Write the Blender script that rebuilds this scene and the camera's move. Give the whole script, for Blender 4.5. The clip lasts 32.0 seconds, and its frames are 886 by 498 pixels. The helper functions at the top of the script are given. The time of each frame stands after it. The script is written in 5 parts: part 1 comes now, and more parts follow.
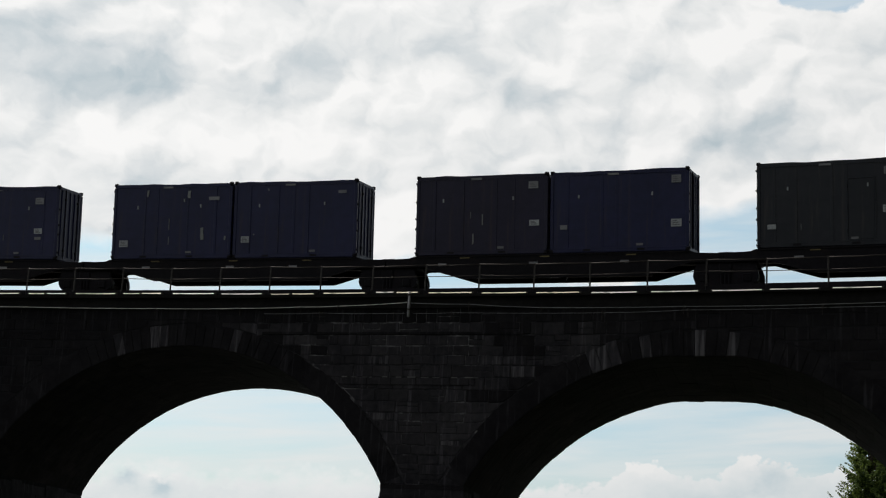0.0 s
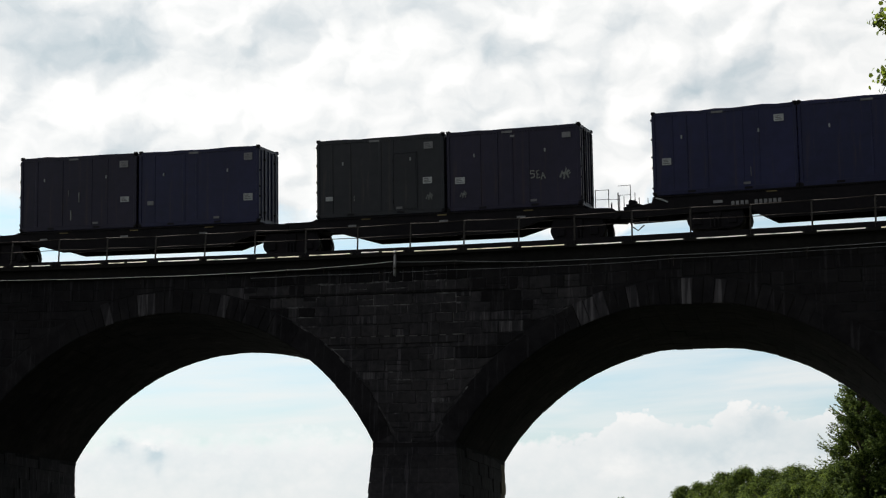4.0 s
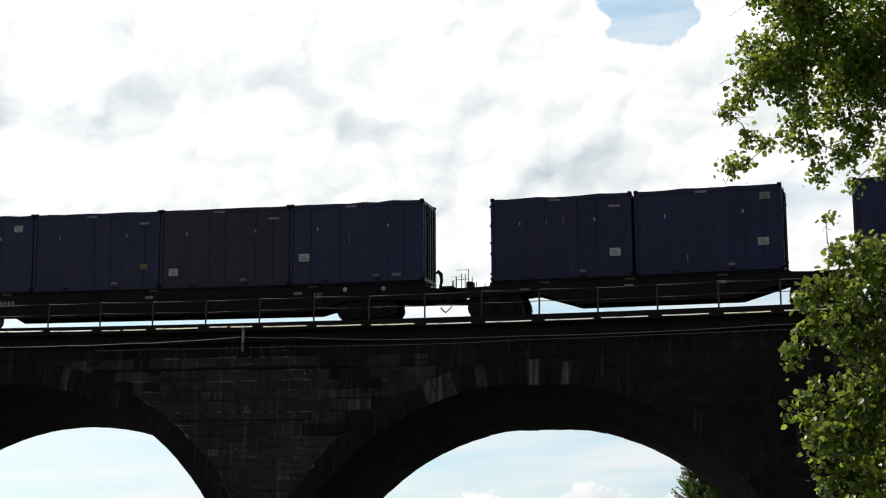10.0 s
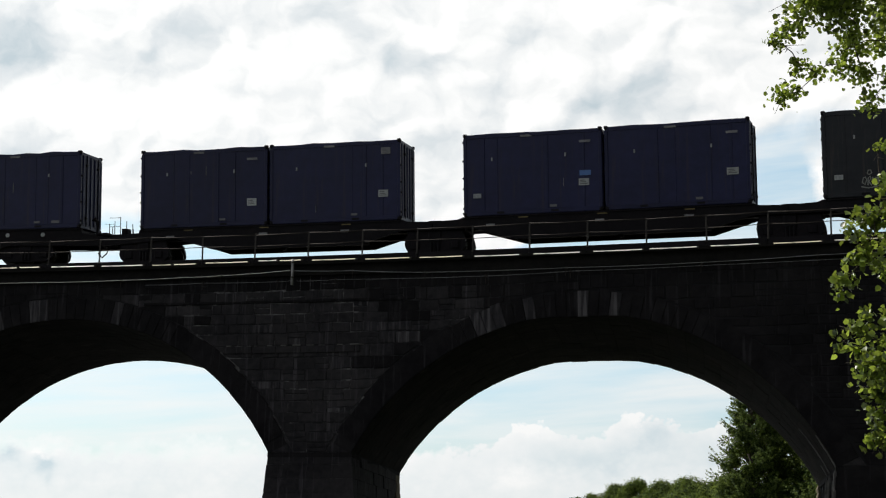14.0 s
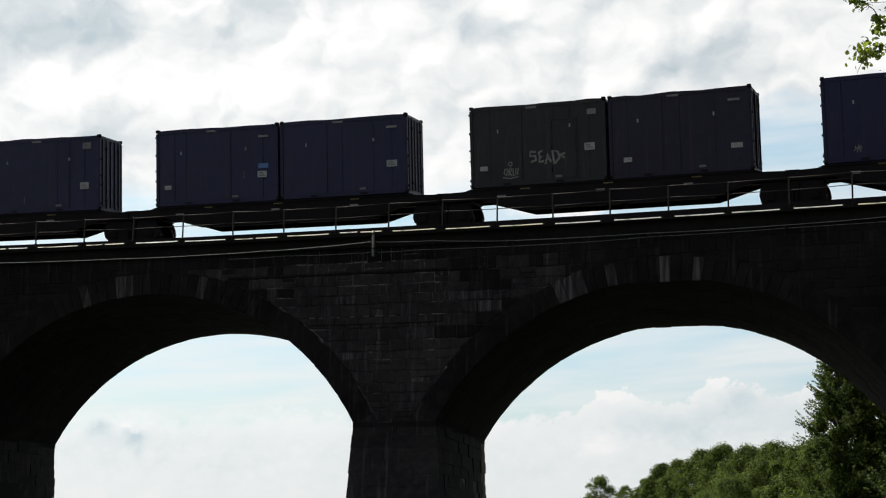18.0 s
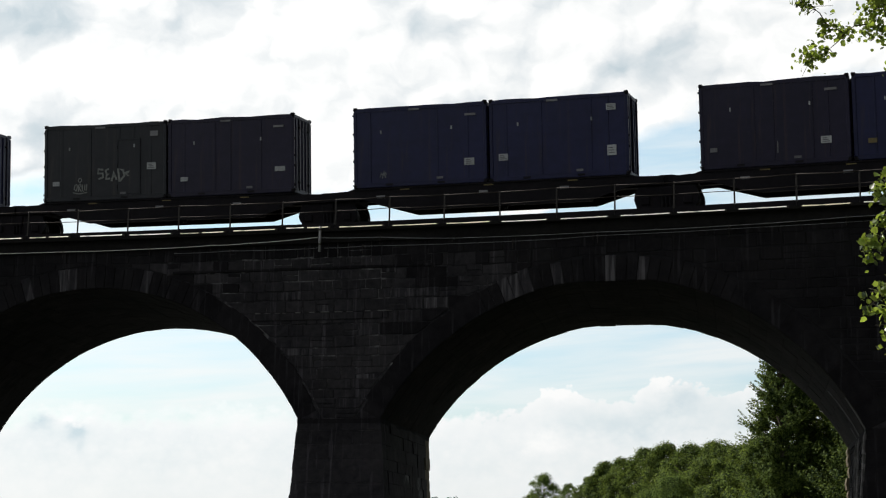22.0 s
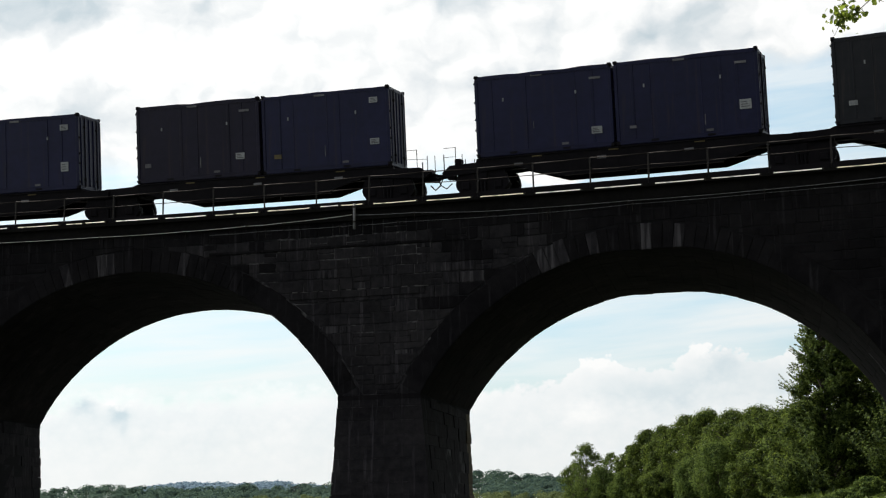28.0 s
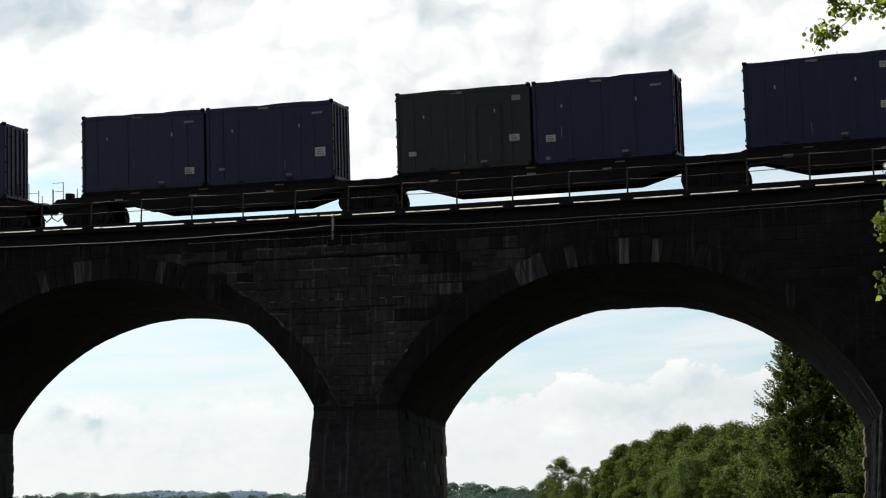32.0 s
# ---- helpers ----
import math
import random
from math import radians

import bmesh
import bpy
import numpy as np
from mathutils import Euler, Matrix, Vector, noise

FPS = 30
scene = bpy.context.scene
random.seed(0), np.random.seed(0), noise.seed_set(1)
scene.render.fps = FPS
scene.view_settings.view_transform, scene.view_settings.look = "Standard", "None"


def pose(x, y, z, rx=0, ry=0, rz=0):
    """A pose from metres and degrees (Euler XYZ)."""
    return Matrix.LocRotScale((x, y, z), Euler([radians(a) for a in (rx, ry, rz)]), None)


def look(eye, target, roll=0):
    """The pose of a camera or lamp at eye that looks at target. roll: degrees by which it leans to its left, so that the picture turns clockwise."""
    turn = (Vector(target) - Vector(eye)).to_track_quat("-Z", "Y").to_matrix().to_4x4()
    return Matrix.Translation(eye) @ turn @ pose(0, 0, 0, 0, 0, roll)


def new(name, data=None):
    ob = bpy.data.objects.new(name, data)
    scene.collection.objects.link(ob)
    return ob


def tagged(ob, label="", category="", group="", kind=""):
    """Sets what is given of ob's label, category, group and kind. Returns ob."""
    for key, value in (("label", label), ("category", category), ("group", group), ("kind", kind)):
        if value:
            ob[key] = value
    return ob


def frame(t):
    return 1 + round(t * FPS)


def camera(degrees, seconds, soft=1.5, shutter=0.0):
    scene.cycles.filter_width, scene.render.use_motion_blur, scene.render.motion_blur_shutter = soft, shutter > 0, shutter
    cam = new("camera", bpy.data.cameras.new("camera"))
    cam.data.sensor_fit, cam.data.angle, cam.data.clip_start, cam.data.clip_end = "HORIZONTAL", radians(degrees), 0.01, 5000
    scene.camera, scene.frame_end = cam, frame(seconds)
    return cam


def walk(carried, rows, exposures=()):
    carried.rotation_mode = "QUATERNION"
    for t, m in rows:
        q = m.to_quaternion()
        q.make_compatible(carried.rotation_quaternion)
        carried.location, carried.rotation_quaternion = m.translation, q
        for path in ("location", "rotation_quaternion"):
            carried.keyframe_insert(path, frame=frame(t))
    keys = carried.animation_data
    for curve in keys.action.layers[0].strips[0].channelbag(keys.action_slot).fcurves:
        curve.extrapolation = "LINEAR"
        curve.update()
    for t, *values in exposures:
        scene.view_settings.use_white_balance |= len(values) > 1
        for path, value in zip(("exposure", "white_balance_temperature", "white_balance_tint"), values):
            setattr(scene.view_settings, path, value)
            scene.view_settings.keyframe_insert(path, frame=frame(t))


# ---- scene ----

from math import sin, cos, pi, sqrt, asin, atan2, tan

# camera: stands still on the river bank, swings by hand
EYE = Vector((27.663, -67.240, 1.7))
cam = camera(31.592, 32.0, 1.2)
AIM = [  # seconds, heading from +y towards +x, tilt, lean
(0, -17.447, 12.489, -3.099), (0.5, -17.393, 11.946, -2.672), (1, -17.115, 11.619, -2.146), (1.5, -17.312, 11.608, -1.974),
(2, -16.687, 10.809, -1.422), (2.5, -16.796, 10.691, -1.466), (3, -16.593, 10.715, -0.942), (3.5, -16.584, 11.016, -1.070),
(5.5, -18.050, 9.897, 0.605), (6, -17.014, 9.279, 0.746), (6.5, -15.589, 8.786, -0.052), (7, -13.042, 9.534, -0.770),
(7.5, -13.261, 10.820, -1.393), (8, -12.520, 11.161, -0.893), (8.5, -12.943, 11.279, -0.355), (9, -11.373, 10.898, -0.693),
(9.5, -9.109, 11.100, 0.081), (10, -11.278, 13.888, -0.991), (10.5, -14.050, 13.817, -1.469), (11, -14.149, 13.357, -0.767),
(11.5, -14.059, 13.041, -0.654), (12, -14.144, 12.426, -0.795), (12.5, -13.898, 11.615, -0.478), (13, -13.440, 10.371, -0.280),
(13.5, -11.970, 10.021, -0.081), (14, -13.029, 11.385, -0.925), (14.5, -12.908, 12.847, -2.377), (16.5, -15.026, 11.733, -0.370), (17, -15.846, 10.856, -1.347),
(17.5, -15.540, 10.104, -0.978), (18, -16.009, 10.218, -0.294), (18.5, -14.895, 11.054, -0.481), (19, -14.524, 11.195, -0.718),
(19.5, -14.983, 10.720, -1.623), (20, -15.118, 10.335, -1.465), (20.5, -14.190, 10.567, -1.452), (21, -14.667, 11.751, -1.660),
(21.5, -13.629, 10.259, -0.203), (22, -14.026, 10.120, -0.581), (22.5, -13.763, 10.110, -0.310), (23, -13.314, 10.294, -0.800),
(23.5, -13.752, 9.260, -0.645), (24, -13.782, 9.989, -0.411), (24.5, -14.102, 10.040, -0.309), (25, -13.555, 9.011, 0.235),
(25.5, -13.612, 8.836, -0.555), (27.5, -15.132, 9.334, 0.587), (28, -15.329, 9.171, 1.015), (28.5, -15.729, 9.439, 1.539),
(29, -15.770, 10.268, 0.763), (29.5, -13.962, 10.570, 1.424), (30, -13.933, 10.407, 0.835), (30.5, -13.879, 9.632, 0.585),
(31, -13.995, 10.384, 0.686), (31.5, -13.904, 9.565, 0.901), (32, -14.522, 9.598, 0.281)
]


def aim(az, el, lean):
    a, e = radians(az), radians(el)
    d = Vector((sin(a) * cos(e), cos(a) * cos(e), sin(e)))
    return look(EYE, EYE + 50 * d, -lean)


walk(cam, [(t, aim(a, e, r)) for t, a, e, r in AIM], [(0, -0.26), (1.0, -0.25), (2.0, -0.16), (3.5, -0.12), (5.5, 0.06), (9.5, 0.06), (10.4, -0.04), (11.0, -0.24), (12.0, -0.2), (13.0, -0.14), (14.0, -0.02), (17.0, -0.12), (20.0, 0.0), (25.0, 0.03), (32, 0.03)])

# ---------------------------------------------------------------- light
SUN_AZ, SUN_EL = -70.0, 50.0
world = bpy.data.worlds.new("world")
scene.world = world
world.use_nodes = True


def nd(tree, kind, **inputs):
    n = tree.nodes.new(kind)
    for k, v in inputs.items():
        key = int(k[1:]) if k[0] == "i" and k[1:].isdigit() else k.replace("_", " ")
        if isinstance(v, bpy.types.NodeSocket):
            tree.links.new(v, n.inputs[key])
        else:
            n.inputs[key].default_value = v
    return n


def math_node(tree, op, a, b=0.0, clamp=False):
    n = nd(tree, "ShaderNodeMath", i0=a, i1=b)
    n.operation, n.use_clamp = op, clamp
    return n.outputs[0]


def ramp(tree, fac, stops):
    n = nd(tree, "ShaderNodeValToRGB", i0=fac)
    e = n.color_ramp.elements
    while len(e) < len(stops):
        e.new(0.5)
    for el, (p, c) in zip(e, stops):
        el.position, el.color = p, (*c, 1) if len(c) == 3 else c
    return n.outputs[0]


def mix(tree, fac, a, b, mode="MIX"):
    n = tree.nodes.new("ShaderNodeMix")
    n.data_type, n.blend_type = "RGBA", mode
    for i, v in ((0, fac), (6, a), (7, b)):
        if isinstance(v, bpy.types.NodeSocket):
            tree.links.new(v, n.inputs[i])
        else:
            n.inputs[i].default_value = v if i == 0 else (*v, 1) if len(v) == 3 else v
    return n.outputs[2]


def build_sky():
    t = world.node_tree
    t.nodes.clear()
    sky = t.nodes.new("ShaderNodeTexSky")
    sky.sky_type, sky.sun_disc = "NISHITA", False
    sky.sun_elevation, sky.sun_rotation = radians(SUN_EL), radians(SUN_AZ)
    sky.dust_density, sky.air_density = 2.0, 1.0
    co = t.nodes.new("ShaderNodeTexCoord").outputs["Generated"]
    xyz = nd(t, "ShaderNodeSeparateXYZ", i0=co)

    def calc(op, x, y=0.0, z=0.0, clamp=False):
        n = nd(t, "ShaderNodeMath", i0=x, i1=y, i2=z)
        n.operation, n.use_clamp = op, clamp
        return n.outputs[0]

    def grey(fac, stops):
        return ramp(t, fac, [(p, (q,) * 3) for p, q in stops])

    # heading and height over the horizon, in degrees
    u = calc("MULTIPLY", calc("ARCTAN2", xyz.outputs[0], xyz.outputs[1]), 180 / pi)
    v = calc("MULTIPLY", calc("ARCSINE", xyz.outputs[2]), 180 / pi)
    by_heading = calc("MULTIPLY_ADD", u, 1 / 50, 0.8, True)

    def along(rows, top):
        """A value that runs with the heading, from -40 to 10 degrees."""
        return calc("MULTIPLY", grey(by_heading, [((h + 40) / 50, z / top) for h, z in rows]), top)

    # cloud on the sun's side is lit through
    a, e = radians(SUN_AZ), radians(SUN_EL)
    dot = nd(t, "ShaderNodeVectorMath", i0=co, i1=(sin(a) * cos(e), cos(a) * cos(e), sin(e)))
    dot.operation = "DOT_PRODUCT"
    glow = ramp(t, calc("MULTIPLY_ADD", dot.outputs["Value"], 0.5, 0.5), [(0.0, (0.07,) * 3), (0.42, (0.14,) * 3), (0.57, (0.86,) * 3), (0.75, (0.98,) * 3), (1.0, (1.1,) * 3)])
    # sky overhead, out of view, is dimmed to cut the light on shaded faces
    glow = mix(t, 1.0, glow, grey(xyz.outputs[2], [(0.41, 1.0), (0.58, 0.45), (1.0, 0.25)]), "MULTIPLY")
    # ragged coordinates: everything in the sky is torn by the same small turbulence
    plane = nd(t, "ShaderNodeCombineXYZ", i0=u, i1=calc("MULTIPLY", v, 1.25))
    tear = nd(t, "ShaderNodeTexNoise", Vector=plane.outputs[0], Scale=0.42, Detail=7.0, Roughness=0.5)
    torn = nd(t, "ShaderNodeSeparateColor", i0=tear.outputs["Color"])
    uu = calc("ADD", u, calc("MULTIPLY_ADD", torn.outputs[0], 3.0, -1.5))
    vv = calc("ADD", v, calc("MULTIPLY_ADD", torn.outputs[1], 2.0, -1.0))

    def spots(rows, x, y):
        """Soft patches: heading, height, half width, half height, weight."""
        total = None
        for h, z, w, k, weight in rows:
            dx = calc("MULTIPLY_ADD", x, 1 / w, -h / w)
            dy = calc("MULTIPLY_ADD", y, 1 / k, -z / k)
            far = calc("MULTIPLY_ADD", dx, dx, calc("MULTIPLY", dy, dy))
            one = calc("MULTIPLY", calc("POWER", 0.42, far), weight)
            total = one if total is None else calc("ADD", total, one)
        return total

    def heaps(shift):
        """Rounded heads of cloud, seen a little nearer to the sun for their relief."""
        p = nd(t, "ShaderNodeCombineXYZ", i0=calc("ADD", uu, shift[0]), i1=calc("MULTIPLY_ADD", vv, 1.3, shift[1]))
        wide = nd(t, "ShaderNodeTexNoise", Vector=p.outputs[0], Scale=0.22, Detail=6.0, Roughness=0.5)
        head = nd(t, "ShaderNodeTexVoronoi", Vector=p.outputs[0], Scale=0.36, Detail=1.0, Roughness=0.4)
        head.feature = "SMOOTH_F1"
        head.inputs["Smoothness"].default_value = 0.6
        return wide.outputs[0], calc("MULTIPLY_ADD", head.outputs["Distance"], -0.5, calc("MULTIPLY", wide.outputs[0], 0.9))

    wide, here = heaps((0.0, 0.0))
    there = heaps((-0.3, 0.42))[1]
    relief = calc("SUBTRACT", here, there)
    # high sheet of broken cloud: its ragged lower edge, the gaps in it, a stray heap below it
    edge = along([(-40, 12.0), (-20, 11.8), (-12, 12.7), (-8.5, 13.8), (-4, 15.1), (2, 16.0), (10, 16.0)], 20.0)
    lift = calc("SUBTRACT", vv, edge)
    lift = calc("SUBTRACT", lift, spots([(-3.5, 22.5, 2.0, 1.2, 12.0), (-5.9, 23.7, 2.2, 0.9, 10.0), (0.4, 24.2, 2.0, 1.2, 10.0)], uu, vv))
    lift = calc("ADD", lift, spots([(3.1, 13.1, 2.2, 1.4, 7.0), (-11.0, 12.2, 2.0, 1.4, 2.5)], uu, vv))
    high = calc("MULTIPLY_ADD", lift, 1.3, 0.5, True)
    thin = spots([(-31.8, 18.0, 3.8, 1.2, 0.36), (-28.6, 17.6, 2.6, 0.7, 0.16), (-15.2, 18.3, 1.3, 0.8, 0.32), (-16.6, 19.3, 1.6, 0.7, 0.12), (-21.6, 19.2, 1.3, 1.1, 0.16), (-23.6, 19.0, 1.2, 0.8, 0.16),
                  (-11.6, 17.2, 2.0, 1.0, 0.17), (-6.6, 16.9, 1.7, 0.9, 0.24), (-4.6, 17.4, 1.6, 1.0, 0.12), (-29.0, 14.0, 3.0, 1.3, 0.22), (-13.0, 14.0, 2.2, 1.0, 0.2), (-20.0, 16.6, 2.0, 0.6, 0.1)], uu, vv)
    tone = calc("ADD", calc("MULTIPLY_ADD", relief, 1.35, 0.64), calc("MULTIPLY_ADD", wide, 0.5, -0.25))
    tone = calc("MULTIPLY_ADD", thin, -1.1, tone)
    shade = ramp(t, tone, [(0.16, (0.56, 0.65, 0.7)), (0.38, (0.77, 0.815, 0.84)), (0.56, (0.95, 0.965, 0.965)), (0.74, (1.1, 1.095, 1.085))])
    # heaped cumulus that stands on the horizon: heads at headings from -34 to 6 degrees
    crest = along([(-34, 4.2), (-29.4, 4.3), (-28.3, 4.7), (-26, 4.5), (-22, 4.75), (-18, 4.5), (-14.2, 4.4), (-11.9, 4.5), (-10.8, 4.75), (-10.1, 5.4), (-9.1, 5.35), (-8.4, 4.95),
                   (-7.0, 4.95), (-6.6, 5.6), (-5.6, 5.75), (-4.7, 5.4), (-4.0, 5.15), (-2.8, 5.4), (1, 5.0), (6, 4.6)], 10.0)
    small = nd(t, "ShaderNodeTexVoronoi", Vector=plane.outputs[0], Scale=1.5, Detail=2.0, Roughness=0.6)
    small.feature = "SMOOTH_F1"
    small.inputs["Smoothness"].default_value = 0.4
    puff = calc("MULTIPLY_ADD", small.outputs["Distance"], -0.55, 0.22)
    top = calc("ADD", calc("ADD", crest, puff), calc("MULTIPLY_ADD", torn.outputs[1], 0.7, -0.35))
    under = calc("SUBTRACT", top, v)
    crisp = along([(-40, 1.2), (-20, 1.2), (-13, 3.0), (-10.5, 9.0), (10, 9.0)], 10.0)
    low = calc("MULTIPLY", calc("MULTIPLY", under, crisp, 0.0, True), 0.95)
    fray = nd(t, "ShaderNodeSeparateColor", i0=nd(t, "ShaderNodeTexNoise", Vector=plane.outputs[0], Scale=1.4, Detail=6.0, Roughness=0.6).outputs["Color"])
    us = calc("ADD", u, calc("MULTIPLY_ADD", fray.outputs[0], 1.5, -0.75))
    vs = calc("ADD", v, calc("MULTIPLY_ADD", fray.outputs[1], 1.1, -0.55))
    heads = spots([(-27.15, 3.75, 0.4, 0.2, 0.55), (-28.25, 4.15, 0.5, 0.22, 0.5), (-10.35, 3.05, 0.6, 0.36, 0.3), (-9.7, 5.1, 1.0, 0.35, 0.3), (-5.9, 5.4, 0.8, 0.35, 0.3)], us, vs)
    dull = spots([(-24.6, 4.0, 1.5, 0.5, 0.16), (-5.2, 4.7, 0.9, 0.55, 0.34), (-8.2, 4.0, 1.6, 0.5, 0.14), (-7.0, 3.6, 1.4, 0.5, 0.16), (-3.5, 4.2, 1.2, 0.6, 0.2)], us, vs)
    uk, vk = calc("MULTIPLY_ADD", u, 0.6, calc("MULTIPLY", us, 0.4)), calc("MULTIPLY_ADD", v, 0.6, calc("MULTIPLY", vs, 0.4))
    dull = calc("ADD", dull, spots([(-28.4, 3.74, 0.42, 0.46, 0.48), (-27.1, 3.42, 0.32, 0.44, 0.5), (-26.9, 2.75, 0.16, 0.3, 0.16)], uk, vk))
    rim = grey(calc("MULTIPLY", under, 0.9, 0.0, True), [(0.0, 0.16), (1.0, 0.0)])
    fold = calc("ADD", calc("ADD", calc("MULTIPLY_ADD", puff, 0.3, 0.62), calc("MULTIPLY_ADD", torn.outputs[2], 0.36, -0.18)), calc("ADD", rim, calc("SUBTRACT", heads, dull)))
    heap = ramp(t, fold, [(0.1, (0.6, 0.72, 0.78)), (0.4, (0.82, 0.88, 0.9)), (0.6, (0.93, 0.955, 0.96)), (0.82, (1.03, 1.03, 1.02))])
    heap = mix(t, grey(calc("MULTIPLY", v, 0.25, 0.0, True), [(0.1, 0.75), (0.85, 0.0)]), heap, (0.9, 0.925, 0.915))
    mask = calc("MAXIMUM", high, low)
    cloud = mix(t, 1.0, mix(t, low, shade, heap), glow, "MULTIPLY")
    tint = mix(t, grey(xyz.outputs[2], [(0.1, 0.0), (0.2, 1.0)]), (0.124, 0.16, 0.174), (0.108, 0.163, 0.162))
    blue = nd(t, "ShaderNodeVectorMath", i0=sky.outputs[0], i1=mix(t, 1.0, tint, glow, "MULTIPLY"))
    blue.operation = "MULTIPLY"
    # thin streaks of ice cloud veil the clear part
    drawn = nd(t, "ShaderNodeCombineXYZ", i0=calc("MULTIPLY", u, 0.16), i1=calc("MULTIPLY_ADD", u, -0.09, calc("MULTIPLY", v, 1.3)))
    ice = nd(t, "ShaderNodeTexNoise", Vector=drawn.outputs[0], Scale=0.8, Detail=5.0, Roughness=0.55, Distortion=0.2)
    clear = grey(calc("MULTIPLY", v, 0.05), [(0.42, 1.0), (0.6, 0.85)])
    veil = mix(t, calc("MULTIPLY", grey(ice.outputs[0], [(0.32, 0.36), (0.66, 0.86)]), clear), blue.outputs[0], mix(t, 1.0, (0.95, 0.97, 0.965), glow, "MULTIPLY"))
    bg = nd(t, "ShaderNodeBackground", Color=mix(t, mask, veil, cloud), Strength=1.0)
    out = t.nodes.new("ShaderNodeOutputWorld")
    t.links.new(bg.outputs[0], out.inputs[0])


build_sky()
lamp = bpy.data.lights.new("sun", "SUN")
lamp.energy, lamp.angle, lamp.color = 4.6, radians(0.6), (1.0, 0.95, 0.86)
sun = new("sun", lamp)
a, e = radians(SUN_AZ), radians(SUN_EL)
sun.matrix_world = look((0, 0, 60), Vector((0, 0, 60)) - Vector((sin(a) * cos(e), cos(a) * cos(e), sin(e))))


# ---------------------------------------------------------------- materials
def material(name):
    m = bpy.data.materials.new(name)
    m.use_nodes = True
    m.node_tree.nodes.clear()
    return m, m.node_tree


def finish(t, color, rough, metal=0.0, bump=None, strength=0.3, dist=0.01, spec=0.5):
    b = nd(t, "ShaderNodeBsdfPrincipled", Base_Color=color, Roughness=rough, Metallic=metal)
    b.inputs["Specular IOR Level"].default_value = spec
    if bump is not None:
        n = nd(t, "ShaderNodeBump", Height=bump, Strength=strength, Distance=dist)
        t.links.new(n.outputs[0], b.inputs["Normal"])
    o = t.nodes.new("ShaderNodeOutputMaterial")
    t.links.new(b.outputs[0], o.inputs[0])
    return b


def surface(name, dark, light, scale, rough=0.8, metal=0.0, bump=0.4, dist=0.02, vary=0.25, stain=None, streak=False, spec=0.4, bare=0.56):
    """Two scales of noise between two tones, a shade of its own for every object and island, stains and streaks."""
    m, t = material(name)
    co = t.nodes.new("ShaderNodeTexCoord").outputs["Object"]
    fine = nd(t, "ShaderNodeTexNoise", Vector=co, Scale=scale, Detail=8.0, Roughness=0.65)
    wide = nd(t, "ShaderNodeTexNoise", Vector=co, Scale=scale * 0.13, Detail=4.0)
    f = math_node(t, "ADD", math_node(t, "MULTIPLY", fine.outputs[0], 0.55), math_node(t, "MULTIPLY", wide.outputs[0], 0.45))
    col = ramp(t, f, [(0.34, dark), (0.66, light)])
    r1 = t.nodes.new("ShaderNodeObjectInfo").outputs["Random"]
    r2 = t.nodes.new("ShaderNodeNewGeometry").outputs["Random Per Island"]
    v = math_node(t, "MULTIPLY_ADD", math_node(t, "ADD", r1, r2), vary)
    t.nodes[-1].inputs[2].default_value = 1.0 - vary
    grey = nd(t, "ShaderNodeCombineXYZ", i0=v, i1=v, i2=v)
    col = mix(t, 1.0, col, grey.outputs[0], "MULTIPLY")
    if stain:
        if streak:
            sc = nd(t, "ShaderNodeVectorMath", i0=co, i1=(3.2, 3.2, 0.22))
            sc.operation = "MULTIPLY"
            sn = nd(t, "ShaderNodeTexNoise", Vector=sc.outputs[0], Scale=1.6, Detail=6.0, Roughness=0.6)
        else:
            sn = nd(t, "ShaderNodeTexNoise", Vector=co, Scale=scale * 0.4, Detail=9.0, Roughness=0.7)
        col = mix(t, ramp(t, sn.outputs[0], [(bare, (0, 0, 0)), (bare + 0.16, (0.8,) * 3)]), col, stain)
    finish(t, col, rough, metal, fine.outputs[0], bump, dist, spec)
    return m


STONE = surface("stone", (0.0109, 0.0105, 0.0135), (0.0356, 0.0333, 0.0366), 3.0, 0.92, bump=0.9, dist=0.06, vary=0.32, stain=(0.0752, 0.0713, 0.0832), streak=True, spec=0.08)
# darker copy of the stone: shade on the right of the face is in its colour
STONE_DARK = surface("near_black_stone", (0.00541, 0.00528, 0.00667), (0.0168, 0.0157, 0.0177), 2.0, 0.93, bump=0.9, dist=0.06, vary=0.3, stain=(0.0342, 0.0321, 0.0371), streak=True, spec=0.05)
STONE_PALE = surface("limy_stone", (0.01, 0.0096, 0.012), (0.034, 0.032, 0.037), 2.5, 0.92, bump=0.8, dist=0.05, vary=0.35, stain=(0.1, 0.095, 0.105), streak=True, spec=0.08, bare=0.48)
BARREL = surface("brown_soffit_stone", (0.0082, 0.0073, 0.007), (0.0255, 0.022, 0.0203), 1.6, 0.93, bump=0.9, dist=0.06, vary=0.25, stain=(0.042, 0.036, 0.033), spec=0.05)


